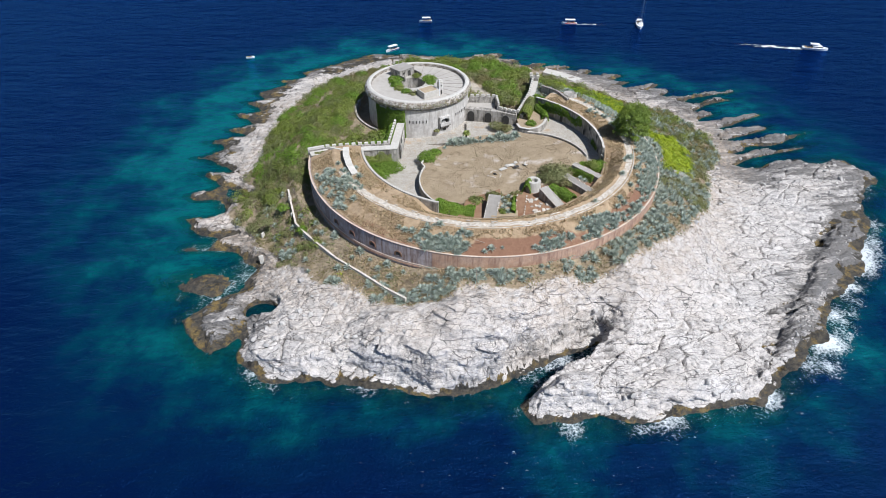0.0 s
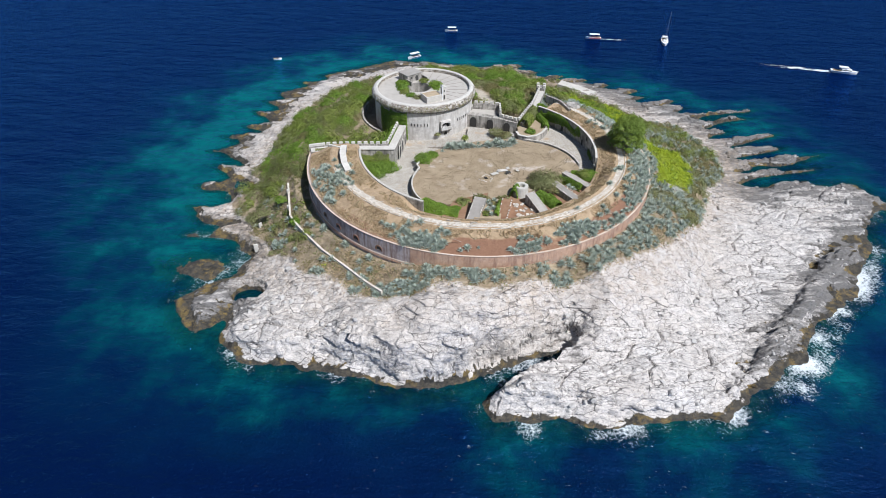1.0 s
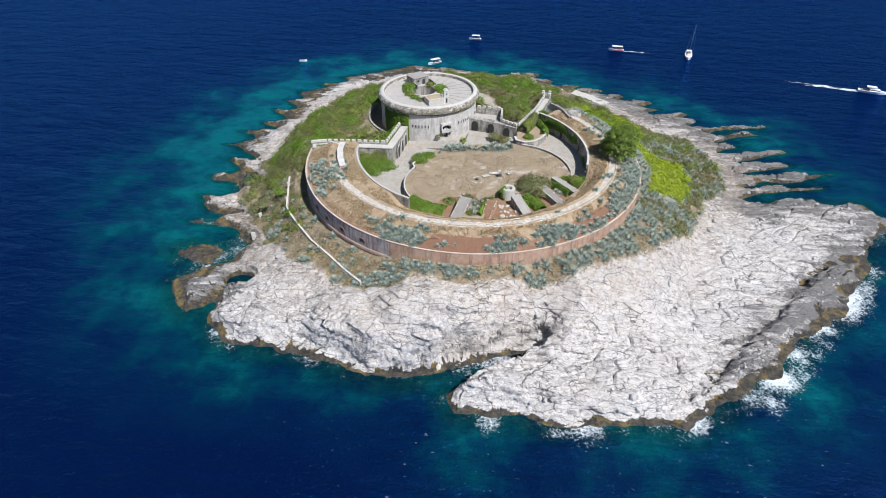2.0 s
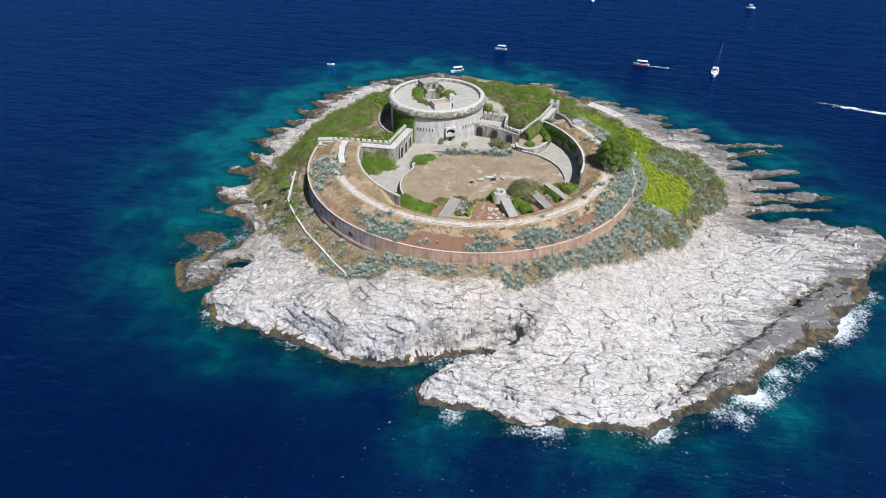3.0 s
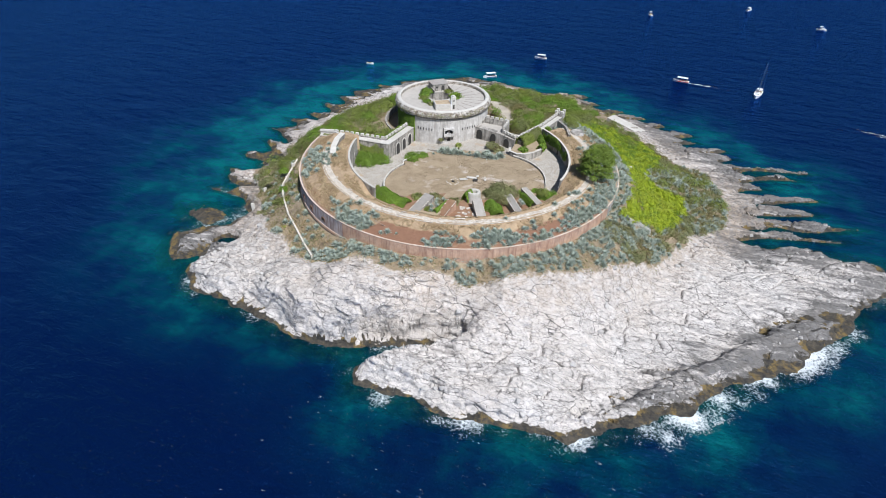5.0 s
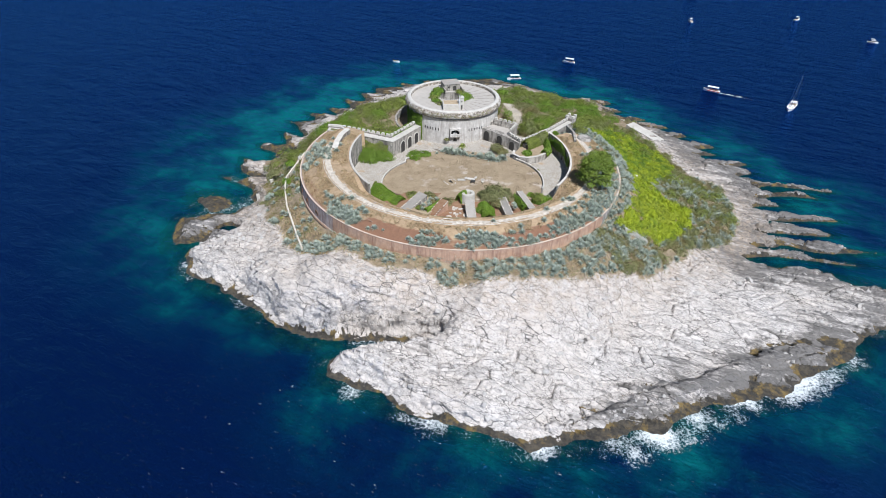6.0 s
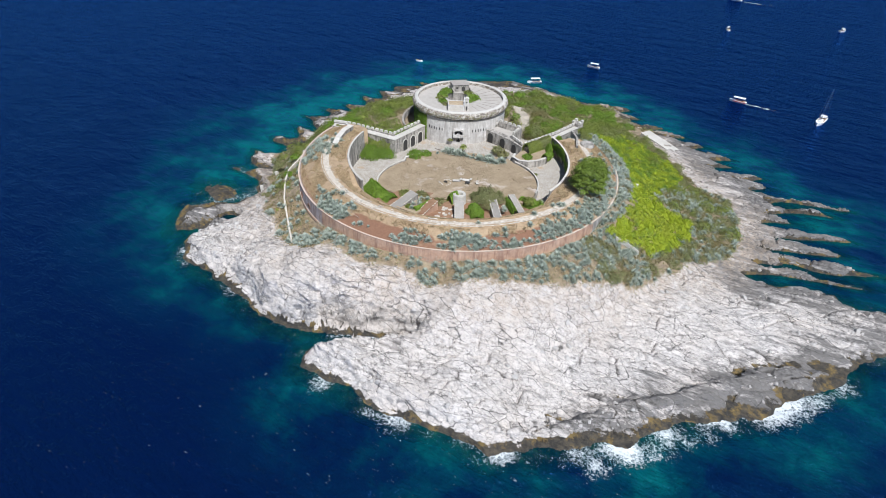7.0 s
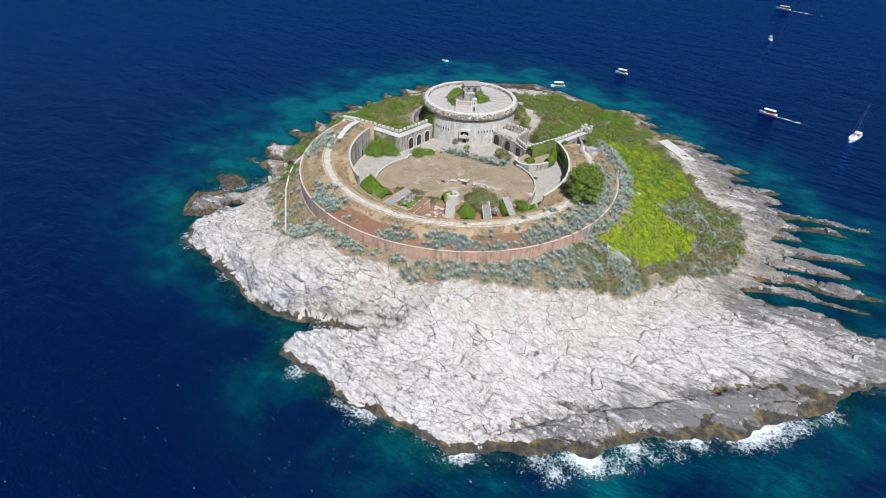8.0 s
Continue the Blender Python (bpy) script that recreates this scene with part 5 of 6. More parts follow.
def ring_leaves(centre, r, a0, a1, z0, z1, n, out=1, ragged=2.0):
    """Leaf places on a round wall between two bearings and heights, with ragged edges."""
    a, z = rng.uniform(a0, a1, n), rng.uniform(0, 1, n)
    lo = z0 + ragged * (vnoise(a * 0.35, a * 0, 5) - 0.3)
    hi = z1 - ragged * 1.4 * vnoise(a * 0.3, a * 0 + 7, 6)
    zz = lo + (hi - lo) * z
    t = np.radians(a)
    rr = r + out * rng.uniform(0.05, 0.55, n)
    P = np.stack([centre[0] + rr * np.cos(t), centre[1] + rr * np.sin(t), zz], 1)
    N = np.stack([out * np.cos(t), out * np.sin(t), 0 * t + 0.5], 1) + rng.normal(size=(n, 3)) * 0.4
    return P, N / np.linalg.norm(N, axis=1, keepdims=True)


ivy("tower_ivy", *ring_leaves(TOWER, 20.9, 222, 260, 19, 31.6, 8500, 1, 1.4), "dense green ivy climbing the tower wall")
ivy("parapet_tufts", *ring_leaves(TOWER, 21.6, 195, 350, 31.6, 33.8, 900, 1, 1.2), "brown tufts and lichen on the tower parapet", L_OLIVE, 0.4)
ivy("gallery_ivy", *ring_leaves(FORT, 43.0, 24, 56, 24.0, 28.9, 3200, -1), "dark ivy hanging over the casemate wall")
ivy("gallery_ivy", *ring_leaves(FORT, 43.0, 4, 12, 21.8, 25.6, 700, -1), "ivy bush growing up the casemate wall")


def line_leaves(pts, z0, z1, width, n):
    """Leaf places in a hedge-like strip along plan points."""
    P = np.array(pts, float)
    seg = np.linalg.norm(np.diff(P, axis=0), axis=1)
    k = rng.choice(len(seg), n, p=seg / seg.sum())
    f = rng.uniform(0, 1, (n, 1))
    C = P[k] * (1 - f) + P[k + 1] * f
    d = (P[k + 1] - P[k]) / seg[k][:, None]
    nrm = np.stack([-d[:, 1], d[:, 0]], 1)
    ang = rng.uniform(0, math.pi, n)
    h = (z1 - z0) * (0.75 + 0.5 * vnoise(C[:, 0] * 0.4, C[:, 1] * 0.4, 3))
    w = width / 2 * np.cos(ang) * rng.uniform(0.8, 1.05, n)
    Z = z0 + h * np.sin(ang) * rng.uniform(0.8, 1.05, n)
    N = np.concatenate([nrm * np.cos(ang)[:, None], np.sin(ang)[:, None]], 1) + rng.normal(size=(n, 3)) * 0.45
    return np.concatenate([C + nrm * w[:, None], Z[:, None]], 1), N / np.linalg.norm(N, axis=1, keepdims=True)


def hedge(pts, z0, z1, width, n, material, label, name="hedge"):
    n = int(n * 2.4)
    P, N = line_leaves(pts, z0, z1, width, n)
    V, Q = leaf_quads(P, N, rng.uniform(0.6, 1.3, n) * 0.5)
    return tagged(grid_ob(name, V, Q, material, smooth=False), label, "hedge")


hedge([(-46, 181.0), (-36, 183.0)], 25.2, 26.2, 1.6, 500, L_OLIVE, "dry scrub along the battlement walk")
hedge([(-35, 187.2), (-20.6, 189.4), (-20.2, 204)], 24.0, 26.7, 3.0, 4200, L_IVY, "ivy creeping over the battlements")
hedge([(-26, 157.2), (-24.6, 155.0)], 24.6, 25.4, 1.0, 120, L_DRY, "tuft of dry grass")
hedge([(-30.5, 184.2), (-19, 185.8)], 18.7, 24.2, 4.5, 2600, L_GREEN, "evergreen thicket against the curtain wall")
hedge([(29.8, 164.6), (28.8, 161.2)], 22.6, 26.6, 3.0, 1100, L_IVY, "ivy covering the round well", "well_ivy")
hedge([(37.4, 231), (41, 226), (44, 222)], 23.0, 27.6, 4.0, 2200, L_IVY, "dense ivy bank below the battlements")
hedge([(31.4, 213), (35.4, 226)], 23.9, 27.8, 4.6, 3400, L_GREEN, "evergreen bushes on the planted terrace")
hedge([(37.4, 222.5), (40.4, 217.5), (40.2, 213.0)], 23.2, 26.6, 3.2, 1500, L_IVY, "ivy spilling over the terrace wall")
hedge([(37.4, 164.4), (43.4, 157.0), (40.2, 162.6)], 22.8, 25.2, 4.4, 3400, L_IVY, "green creeper filling a roofless casemate")
hedge([(24.6, 156.0), (23.4, 147.6)], 24.0, 25.4, 1.8, 800, L_IVY, "creeper along the partition wall")
hedge([(44.6, 174.4), (52.0, 168.2)], 22.6, 25.8, 1.8, 1000, L_IVY, "creeper along the partition wall")
hedge([(48.8, 177.8), (56.0, 177.0)], 22.6, 25.0, 4.0, 2200, L_IVY, "low creeper between field and casemates")
hedge([(-2.5, 153.2), (4, 151), (11.6, 149.8)], 20.4, 25.0, 7.2, 5600, L_IVY, "bright evergreen bushes below the rampart")
hedge([(-6.2, 158.6), (-3.0, 155.4)], 19.6, 22.4, 2.4, 500, L_GREEN, "bush at the end of the field wall")
for x, y, z, r, mat_, lab in (
        (-28.4, 179.6, 18.4, 6.0, L_IVY, "large dense evergreen bush in the court lane"), (-23.2, 179.4, 18.5, 6.2, L_IVY, "large dense evergreen bush in the court lane"), (-19.6, 181.6, 18.6, 5.2, L_IVY, "large dense evergreen bush in the court lane"),
        (-5.7, 185.9, 21.4, 3.6, L_IVY, "bright evergreen shrub at the field's edge"), (-3.0, 189.2, 21.5, 2.6, L_IVY, "bright evergreen shrub at the field's edge"),
        (39.4, 170.8, 23.9, 6.0, L_OLIVE, "olive-brown tamarisk bush beside the field"), (35.6, 168.5, 23.6, 3.2, L_OLIVE, "olive-brown tamarisk bush beside the field"),
        (52.7, 177.1, 24.6, 2.6, L_GREEN, "dark evergreen shrub by the casemate end"), (56.4, 178.6, 22.6, 3.6, L_IVY, "bright evergreen shrub by the casemate end"),
        (18.0, 158.4, 22.4, 3.4, L_OLIVE, "olive-brown bush in a roofless casemate"), (25.6, 159.0, 22.6, 2.6, L_OLIVE, "olive-brown bush in a roofless casemate"),
        (12.4, 156.6, 22.0, 3.0, L_GREEN, "green bush in a roofless casemate"), (-3.2, 207.3, 21.5, 1.4, L_OLIVE, "small bush at the tower's foot"),
        (34.2, 209.4, 23.9, 2.3, L_IVY, "bright shrub on the planted terrace"), (42.0, 202.0, 21.6, 1.2, L_GREEN, "small shrub in the lane"),
        (20.7, 208.7, 22.8, 3.0, L_OLIVE, "grey-green bush before the curtain wall"), (24.9, 206.7, 23.1, 2.4, L_OLIVE, "grey-green bush before the curtain wall"),
        (38.6, 160.8, 22.6, 2.6, L_IVY, "bright creeper bush filling a roofless casemate"), (41.6, 158.6, 22.6, 2.4, L_IVY, "bright creeper bush filling a roofless casemate"),
        (42.7, 165.7, 24.0, 2.6, L_OLIVE, "olive-brown tamarisk bush beside the field"), (22.0, 154.6, 24.1, 1.6, L_OLIVE, "grey-green bush between the partition walls"), (50.4, 173.4, 22.8, 2.0, L_GREEN, "green bush between the partition walls"),
        (20.4, 148.4, 24.1, 1.5, L_GREEN, "green bush between the partition walls"), (23.3, 206.1, 23.0, 2.6, L_OLIVE, "grey-green bush before the curtain wall"),
        (-55.2, 163.4, 13.6, 2.4, L_IVY, "round green bush on the low wall"), (-45.8, 150.6, 13.6, 2.0, L_IVY, "round green bush on the low wall"),
        (-29.0, 131.2, 11.8, 1.5, L_BRIGHT, "small yellow-green bush on the rocks"), (47.6, 235.6, 27.6, 3.0, L_GREEN, "dark shrub behind the gun bay"), (44.6, 241.2, 27.0, 2.8, L_GREEN, "dark shrub behind the gun bay"),
        (-21.6, 229.4, 32.7, 3.4, L_IVY, "green shrub growing at the terrace light well"),
        (-20.2, 225.0, 32.7, 2.7, L_IVY, "green shrub growing at the terrace light well"),
        (-18.4, 221.6, 32.7, 2.4, L_GREEN, "green shrub growing at the terrace light well"),
        (-15.8, 218.8, 32.7, 2.2, L_IVY, "green shrub growing at the terrace light well"),
        (-12.6, 216.8, 32.7, 1.9, L_OLIVE, "green shrub growing at the terrace light well"),
        (-7.2, 231.0, 32.7, 3.2, L_IVY, "green shrub growing at the terrace light well"),
        (-12.4, 234.6, 32.7, 2.4, L_GREEN, "green shrub growing at the terrace light well"),
        (-6.2, 227.8, 32.7, 2.2, L_IVY, "green shrub growing at the terrace light well"),
        (10.0, 261.0, 21.9, 3.4, L_OLIVE, "dark olive bush beside the sandy track"), (15.5, 256.0, 22.7, 3.8, L_OLIVE, "dark olive bush beside the sandy track"), (20.5, 250.5, 23.0, 3.6, L_OLIVE, "dark olive bush beside the sandy track"),
        (25.0, 243.6, 22.7, 3.8, L_IVY, "bright green bush behind the battlements"), (30.0, 239.0, 22.6, 3.2, L_IVY, "bright green bush behind the battlements"), (24.4, 235.6, 22.7, 3.0, L_IVY, "bright green bush behind the battlements"),
        (-60.2, 158.6, 10.6, 2.2, L_OLIVE, "grey-green bush on the west slope"), (-44.0, 158.0, 14.0, 2.6, L_IVY, "green bush under the fort wall")):
    shrub(x, y, z, r, mat_, lab)


def palm(x, y, z):
    S = empty("palm", (x, y, z))
    bm = bmesh.new()
    for k in range(5):
        bmesh.ops.create_cone(bm, segments=9, cap_ends=True, radius1=0.42 - 0.02 * k, radius2=0.34, depth=0.5, matrix=Matrix.Translation((0.03 * k, 0, 0.25 + 0.48 * k)))
    part("trunk", bm, M_BARK, S)
    V, F = [], []
    for i in range(34):
        a, up = i * 2.4, 1.0 - i / 34
        for k in range(6):
            t = k / 5
            r, h = 2.1 * t * (0.55 + 0.45 * (1 - up)), 2.4 + (1.5 * up + 0.5) * t - (1.6 - 0.6 * up) * t * t
            for side in (-1, 1):
                w = 0.34 * math.sin(math.pi * (0.12 + 0.85 * t)) * side
                V.append((0.1 + r * math.cos(a) - w * math.sin(a), r * math.sin(a) + w * math.cos(a), h))
        b = len(V) - 12
        F += [(b + 2 * k, b + 2 * k + 1, b + 2 * k + 3, b + 2 * k + 2) for k in range(5)]
    mesh_ob("fronds", V, F, L_GREEN, S)
    return tagged(S, "small bushy palm on the tower forecourt", "palm")


palm(8.7, 200.0, 22.26)


def pine(x, y, z):
    S = empty("pine_tree", (x, y, z))
    bm = bmesh.new()
    bmesh.ops.create_cone(bm, segments=12, cap_ends=True, radius1=0.6, radius2=0.25, depth=10, matrix=Matrix.Translation((0, 0, 5)))
    part("trunk", bm, M_BARK, S)
    k = np.arange(46)
    u = (k + 0.5) / 46
    a = k * 2.39996
    rr = 5.3 * np.sqrt(np.clip(1 - (u * 1.12 - 0.30) ** 2 / 0.75, 0.02, 1))
    zz = 2.4 + 9.8 * u
    for j in range(9):
        bm = bmesh.new()
        q = 4 + j * 4
        tip = Vector((rr[q] * 0.8 * math.cos(a[q]), rr[q] * 0.8 * math.sin(a[q]), zz[q]))
        root = Vector((0, 0, max(1.0, zz[q] - 2.2)))
        d = tip - root
        m = Matrix.Translation((tip + root) / 2) @ d.to_track_quat("Z", "Y").to_matrix().to_4x4()
        bmesh.ops.create_cone(bm, segments=6, radius1=0.2, radius2=0.06, depth=d.length, matrix=m)
        part("limb", bm, M_BARK, S)
    c = crowns("crown", rr * np.cos(a) * rng.uniform(0.75, 1.05, 46), rr * np.sin(a) * rng.uniform(0.75, 1.05, 46), zz, rng.uniform(1.3, 2.3, 46), L_PINE, 0.45, 36, 0.85, 0.3)
    c.parent = S
    return tagged(S, "broad dark green pine tree on the rampart", "tree")


pine(68.2, 190.8, 27.6)


# ---- agaves ----
AV, AF = agave_mesh()
me = bpy.data.meshes.new("agave_rosette")
me.from_pydata([tuple(v) for v in AV], [], [tuple(f) for f in AF.tolist()])
me.materials.append(L_AGAVE)


def polar(r, a):
    return FORT[0] + r * math.cos(radians(a)), FORT[1] + r * math.sin(radians(a))


def surface(x, y):
    """Height to plant on: the rampart's top or the open ground."""
    r, a = math.hypot(x - FORT[0], y - FORT[1]), math.degrees(math.atan2(y - FORT[1], x - FORT[0])) % 360
    if a < 90:
        a += 360
    if 43.9 < r < 62.2 and 187 < a < 414:
        return float(rampart_height(np.array(r), np.array(a)))
    return float(ground_z([x], [y])[0])


AGAVES = []
CLUMPS = ((201, 207, 54, 60, 12), (207, 219, 50, 61, 30), (219, 224, 57, 61.5, 7), (249, 266, 55.5, 62.4, 62), (285, 294, 57.5, 62.6, 24), (299, 316, 55.5, 62, 52), (316, 325, 59, 62, 8),
          (330, 342, 56, 62.4, 40), (342, 370, 55, 62.4, 70), (6, 20, 52, 62, 44), (20, 34, 50, 60, 26), (345, 348, 50, 52, 3))
for a0, a1, r0, r1, n in CLUMPS:
    for k in range(int(n * 2.2)):
        r_ = min(62.3, max(48.0, rnd.gauss((r0 + r1) / 2 + 0.6, (r1 - r0) * 0.3)))
        AGAVES.append((*polar(r_, rnd.gauss((a0 + a1) / 2, (a1 - a0) * 0.3)), rnd.uniform(0.65, 1.45)))
for k in range(40):
    f = k / 39
    AGAVES.append((-0.1 + 28.4 * f + rnd.uniform(-0.7, 0.7), 194.1 + 9.4 * f - 4 * f * f + rnd.uniform(-1.8, 1.8), rnd.uniform(1.1, 2.2) if 0.1 < f < 0.4 or f > 0.6 else 0.9))
for x, y in ((20.8, 155.2), (22.6, 156.4), (21.4, 153.4), (20.8, 150.5), (22.6, 151.6), (21.8, 148), (47.5, 168.0), (48.8, 166.4), (60.5, 165.5)):
    AGAVES.append((x, y, 1.2))


def put_agaves():
    rows = []
    for x, y, s in AGAVES[:300]:
        r = math.hypot(x - FORT[0], y - FORT[1])
        z = surface(x, y) if r > 43.9 else court_z(x, y) if y > 166 else 24.2 if x < 26 else 23.0
        ob = new("agave", me)
        ob.matrix_world = pose(x, y, z - 0.05, rnd.uniform(-8, 8), rnd.uniform(-8, 8), rnd.uniform(0, 360)) @ Matrix.Scale(s * 1.25, 4)
        tagged(ob, "blue-green agave rosette on dry rampart soil", "agave", "agaves of the fort")


AGAVES = AGAVES[-48:] + AGAVES[:-48]
put_agaves()
OVER = AGAVES[300:]


def thicket(name, spots, label):
    """Many agave rosettes as one mesh."""
    V, F = [], []
    for k, (x, y, z, s) in enumerate(spots):
        t = rnd.uniform(0, 6.28)
        c, n = math.cos(t) * s, math.sin(t) * s
        V.append(AV @ np.array([[c, n, 0], [-n, c, 0], [0, 0, s]]) + np.array([x, y, z]))
        F.append(AF + k * len(AV))
    return tagged(grid_ob(name, np.concatenate(V), np.concatenate(F), L_AGAVE, smooth=False), label, "agaves", kind="stuff")


def scatter(n, region, seed):
    """n plan points in the box `region` = (x0, x1, y0, y1)."""
    g = np.random.default_rng(seed)
    return g.uniform(region[0], region[1], n), g.uniform(region[2], region[3], n)


X, Y = scatter(34000, (-110, 150, 90, 345), 5)
RF, AF_ = np.hypot(X - FORT[0], Y - FORT[1]), np.degrees(np.arctan2(Y - FORT[1], X - FORT[0])) % 360
AH = np.degrees(np.arctan2(Y - HILL[1], X - HILL[0])) % 360
DF = np.maximum(0, np.hypot(X - HILL[0], Y - HILL[1]) - HILL_R)
HZ, DS, VEG, _, _ = land(X, Y)
inner = ((RF < 63.6) & ((AF_ > 186) | (AF_ < 33))) | ((RF < 45) & (Y < 214 + 0.3 * (X - 29)) & ~((X < -20.5) & (Y > 188.5))) | (np.hypot(X - TOWER[0], Y - TOWER[1]) < 25.0) | ((np.hypot(X - TOWER[0], Y - TOWER[1]) < 27.6) & (X < -24)) | ((X > -20) & (X < 36) & (Y < 228) & (Y > 180) & (RF < 50))
open_ = (VEG > 0.55) & ~inner & (DS > 6) & ~((np.abs((X - 52) * 0.37 + (Y - 312) * 0.93) < 5.5) & (X > 44))
clump = fbm(X / 7, Y / 7, 4, 101)
lane_w = (X < -8) & (Y < 176) & (Y > 117) & (RF > 63) & (RF < 74) & (AF_ < 250)
jetty_way = (np.abs((X - 52) * 0.37 + (Y - 312) * 0.93) < 5.5) & (X > 44) & (X < 80)
south = (AH > 236) & (AH < 349) & open_
ag_s = south & (clump > -0.13) & (rng.uniform(size=len(X)) < 0.85)
ease = ((AH + 180) % 360) - 180
lobe = np.interp(ease, [-9, -8, -1, 8, 15, 22, 26, 29, 34, 38, 43, 54, 68, 74, 82], [0, 6, 18.5, 24, 29, 30, 19, 14, 20, 30, 38, 41, 44, 40, 0])
outer = DF > lobe + clump * 5
ag_e = open_ & (ease > -11.5) & (ease < 60) & ((DF < 5) | (outer & (ease < 40))) & (clump > -0.16) & (rng.uniform(size=len(X)) < np.where((ease < -4) | (DF < 5), 0.95, 0.34))
ag_w = open_ & (AH > 196) & (AH < 236) & (clump > 0.02) & (rng.uniform(size=len(X)) < 0.3)
ag = (ag_s | ag_e | ag_w) & ~jetty_way & ~(lane_w & (rng.uniform(size=len(X)) < 0.8))
spots = [(x, y, z - 0.05, s) for x, y, z, s in zip(X[ag], Y[ag], HZ[ag], rng.uniform(0.95, 2.0, ag.sum()))]
spots += [(x, y, surface(x, y), s * 1.25) for x, y, s in OVER]
thicket("agave_thicket", spots, "blue-green agaves crowding the slope below the fort")

# ---- dry grass on the field ----
def field_grass():
    n = 26000
    x, y = rng.uniform(-9, 54, n), rng.uniform(146, 208, n)
    odd = np.zeros(n, bool)
    for (x0, y0), (x1, y1) in zip(FIELD, FIELD[1:] + FIELD[:1]):
        if y0 != y1:
            odd ^= ((y0 > y) != (y1 > y)) & (x < x0 + (y - y0) / (y1 - y0) * (x1 - x0))
    ok = odd & (fbm(x / 5, y / 5, 4, 151) > -0.08)
    x, y = x[ok], y[ok]
    m = len(x)
    N = rng.normal(size=(m, 3)) * np.array([1, 1, 0.3]) + np.array([0, 0, 0.6])
    V, Q = leaf_quads(np.stack([x, y, court_z(x, y) + 0.08], 1), N / np.linalg.norm(N, axis=1, keepdims=True), rng.uniform(0.15, 0.4, m), 0.5)
    return tagged(grid_ob("field_grass", V, Q, L_TUFT, smooth=False), "short dry grass on the trodden field", "grass", kind="stuff")


# ---- scrub ----
east = open_ & ((AH > 347) | (AH < 78)) & ~ag_e & (DF > 4) & ~jetty_way
bright = east & (ease > -9) & ~outer & (rng.uniform(size=len(X)) < 0.95)
olive_e = open_ & ((AH > 340) | (AH < 70)) & ~bright & ~ag_e & (rng.uniform(size=len(X)) < 0.55)
track = track_distance(X, Y) < 3.4
west = open_ & (AH > 70) & (AH < 226) & ~track & ~jetty_way
kind_n = fbm(X / 17, Y / 17, 3, 141)
pick = rng.uniform(size=len(X))
rest = open_ & (AH > 22) & (AH < 78) & ~bright & ~ag_e
dry_w = (AH > 188) & (AH < 226)
green = (west & (kind_n > -0.01) & (pick < np.where(dry_w, 0.14, 0.24))) | (rest & (pick < 0.08))
fresh = west & (kind_n <= -0.01) & (kind_n > -0.12) & ~dry_w & (pick < 0.34)
olive_w = (west & (kind_n <= -0.12) & (pick < 0.42)) | (west & dry_w & (pick > 0.6)) | (west & ~green & ~fresh & (pick > 0.9))
low = lane_w | ((AH > 205) & (AH < 240))


def scrub(name, mask, material, size, label, leaf, density, flat=0.75):
    r = (size[0] + (size[1] - size[0]) * rng.uniform(0, 1, mask.sum()) ** 2.0) * np.where(low[mask], 0.6, 1.0)
    ob = crowns(name, X[mask], Y[mask], HZ[mask] - 0.1, r, material, leaf, density, flat)
    return tagged(ob, label, "scrub", kind="stuff")


shade = bright & (rng.uniform(size=len(X)) < np.where(ease > 26, 0.55, np.where(clump < -0.05, 0.4, 0.1)))
scrub("shade_scrub", shade, L_IVY, (1.2, 2.2), "darker green bushes among the spurge", 0.6, 11.0, 0.95)
scrub("spurge_scrub", bright & ~shade, L_BRIGHT, (1.0, 3.0), "bright yellow-green spurge cushions covering the slope", 0.62, 13.0)
scrub("evergreen_scrub", green, L_GREEN, (1.3, 4.4), "dense green evergreen scrub on the slope", 0.58, 12.0, 0.85)
scrub("green_scrub", fresh, L_IVY, (1.1, 3.8), "fresh green scrub on the slope", 0.55, 13.0, 0.9)
scrub("grey_scrub", olive_e | olive_w, L_OLIVE, (0.8, 2.8), "grey-green and brown low scrub", 0.5, 11.0)
dry = south & ~ag & (rng.uniform(size=len(X)) < 0.5)
scrub("dry_scrub", dry & (clump < 0.1), L_DRY, (0.5, 1.0), "dry brown tufts among the agaves", 0.4, 9.0, 0.6)
scrub("olive_scrub", south & ~ag & (clump > 0.0) & (rng.uniform(size=len(X)) < 0.25), L_OLIVE, (0.7, 1.4), "olive-brown bushes among the agaves", 0.4, 8.0, 0.8)


def tufts(name, mask, count, material, size, label):
    """Upright blades over the masked ground."""
    k = rng.choice(np.where(mask)[0], count)
    x, y = X[k] + rng.normal(size=count) * 1.1, Y[k] + rng.normal(size=count) * 1.1
    z = land(x, y)[0]
    N = rng.normal(size=(count, 3)) * np.array([1, 1, 0.35]) + np.array([0, 0, 0.5])
    V, Q = leaf_quads(np.stack([x, y, z + 0.2], 1), N / np.linalg.norm(N, axis=1, keepdims=True), rng.uniform(*size, count), 0.45)
    return tagged(grid_ob(name, V, Q, material, smooth=False), label, "grass", kind="stuff")


tufts("dry_tufts", south, 9000, L_DRY, (0.4, 0.9), "dry brown grass between the agaves")
tufts("slope_herbs", open_ & (ease > -15) & (ease < 60) & ~bright, 14000, L_OLIVE, (0.45, 1.0), "grey-green herbs and straw between the agaves")
tufts("low_herbs", south | (open_ & (AH > 196) & (AH < 236)), 7000, L_OLIVE, (0.4, 0.9), "grey-green herbs between the agaves")


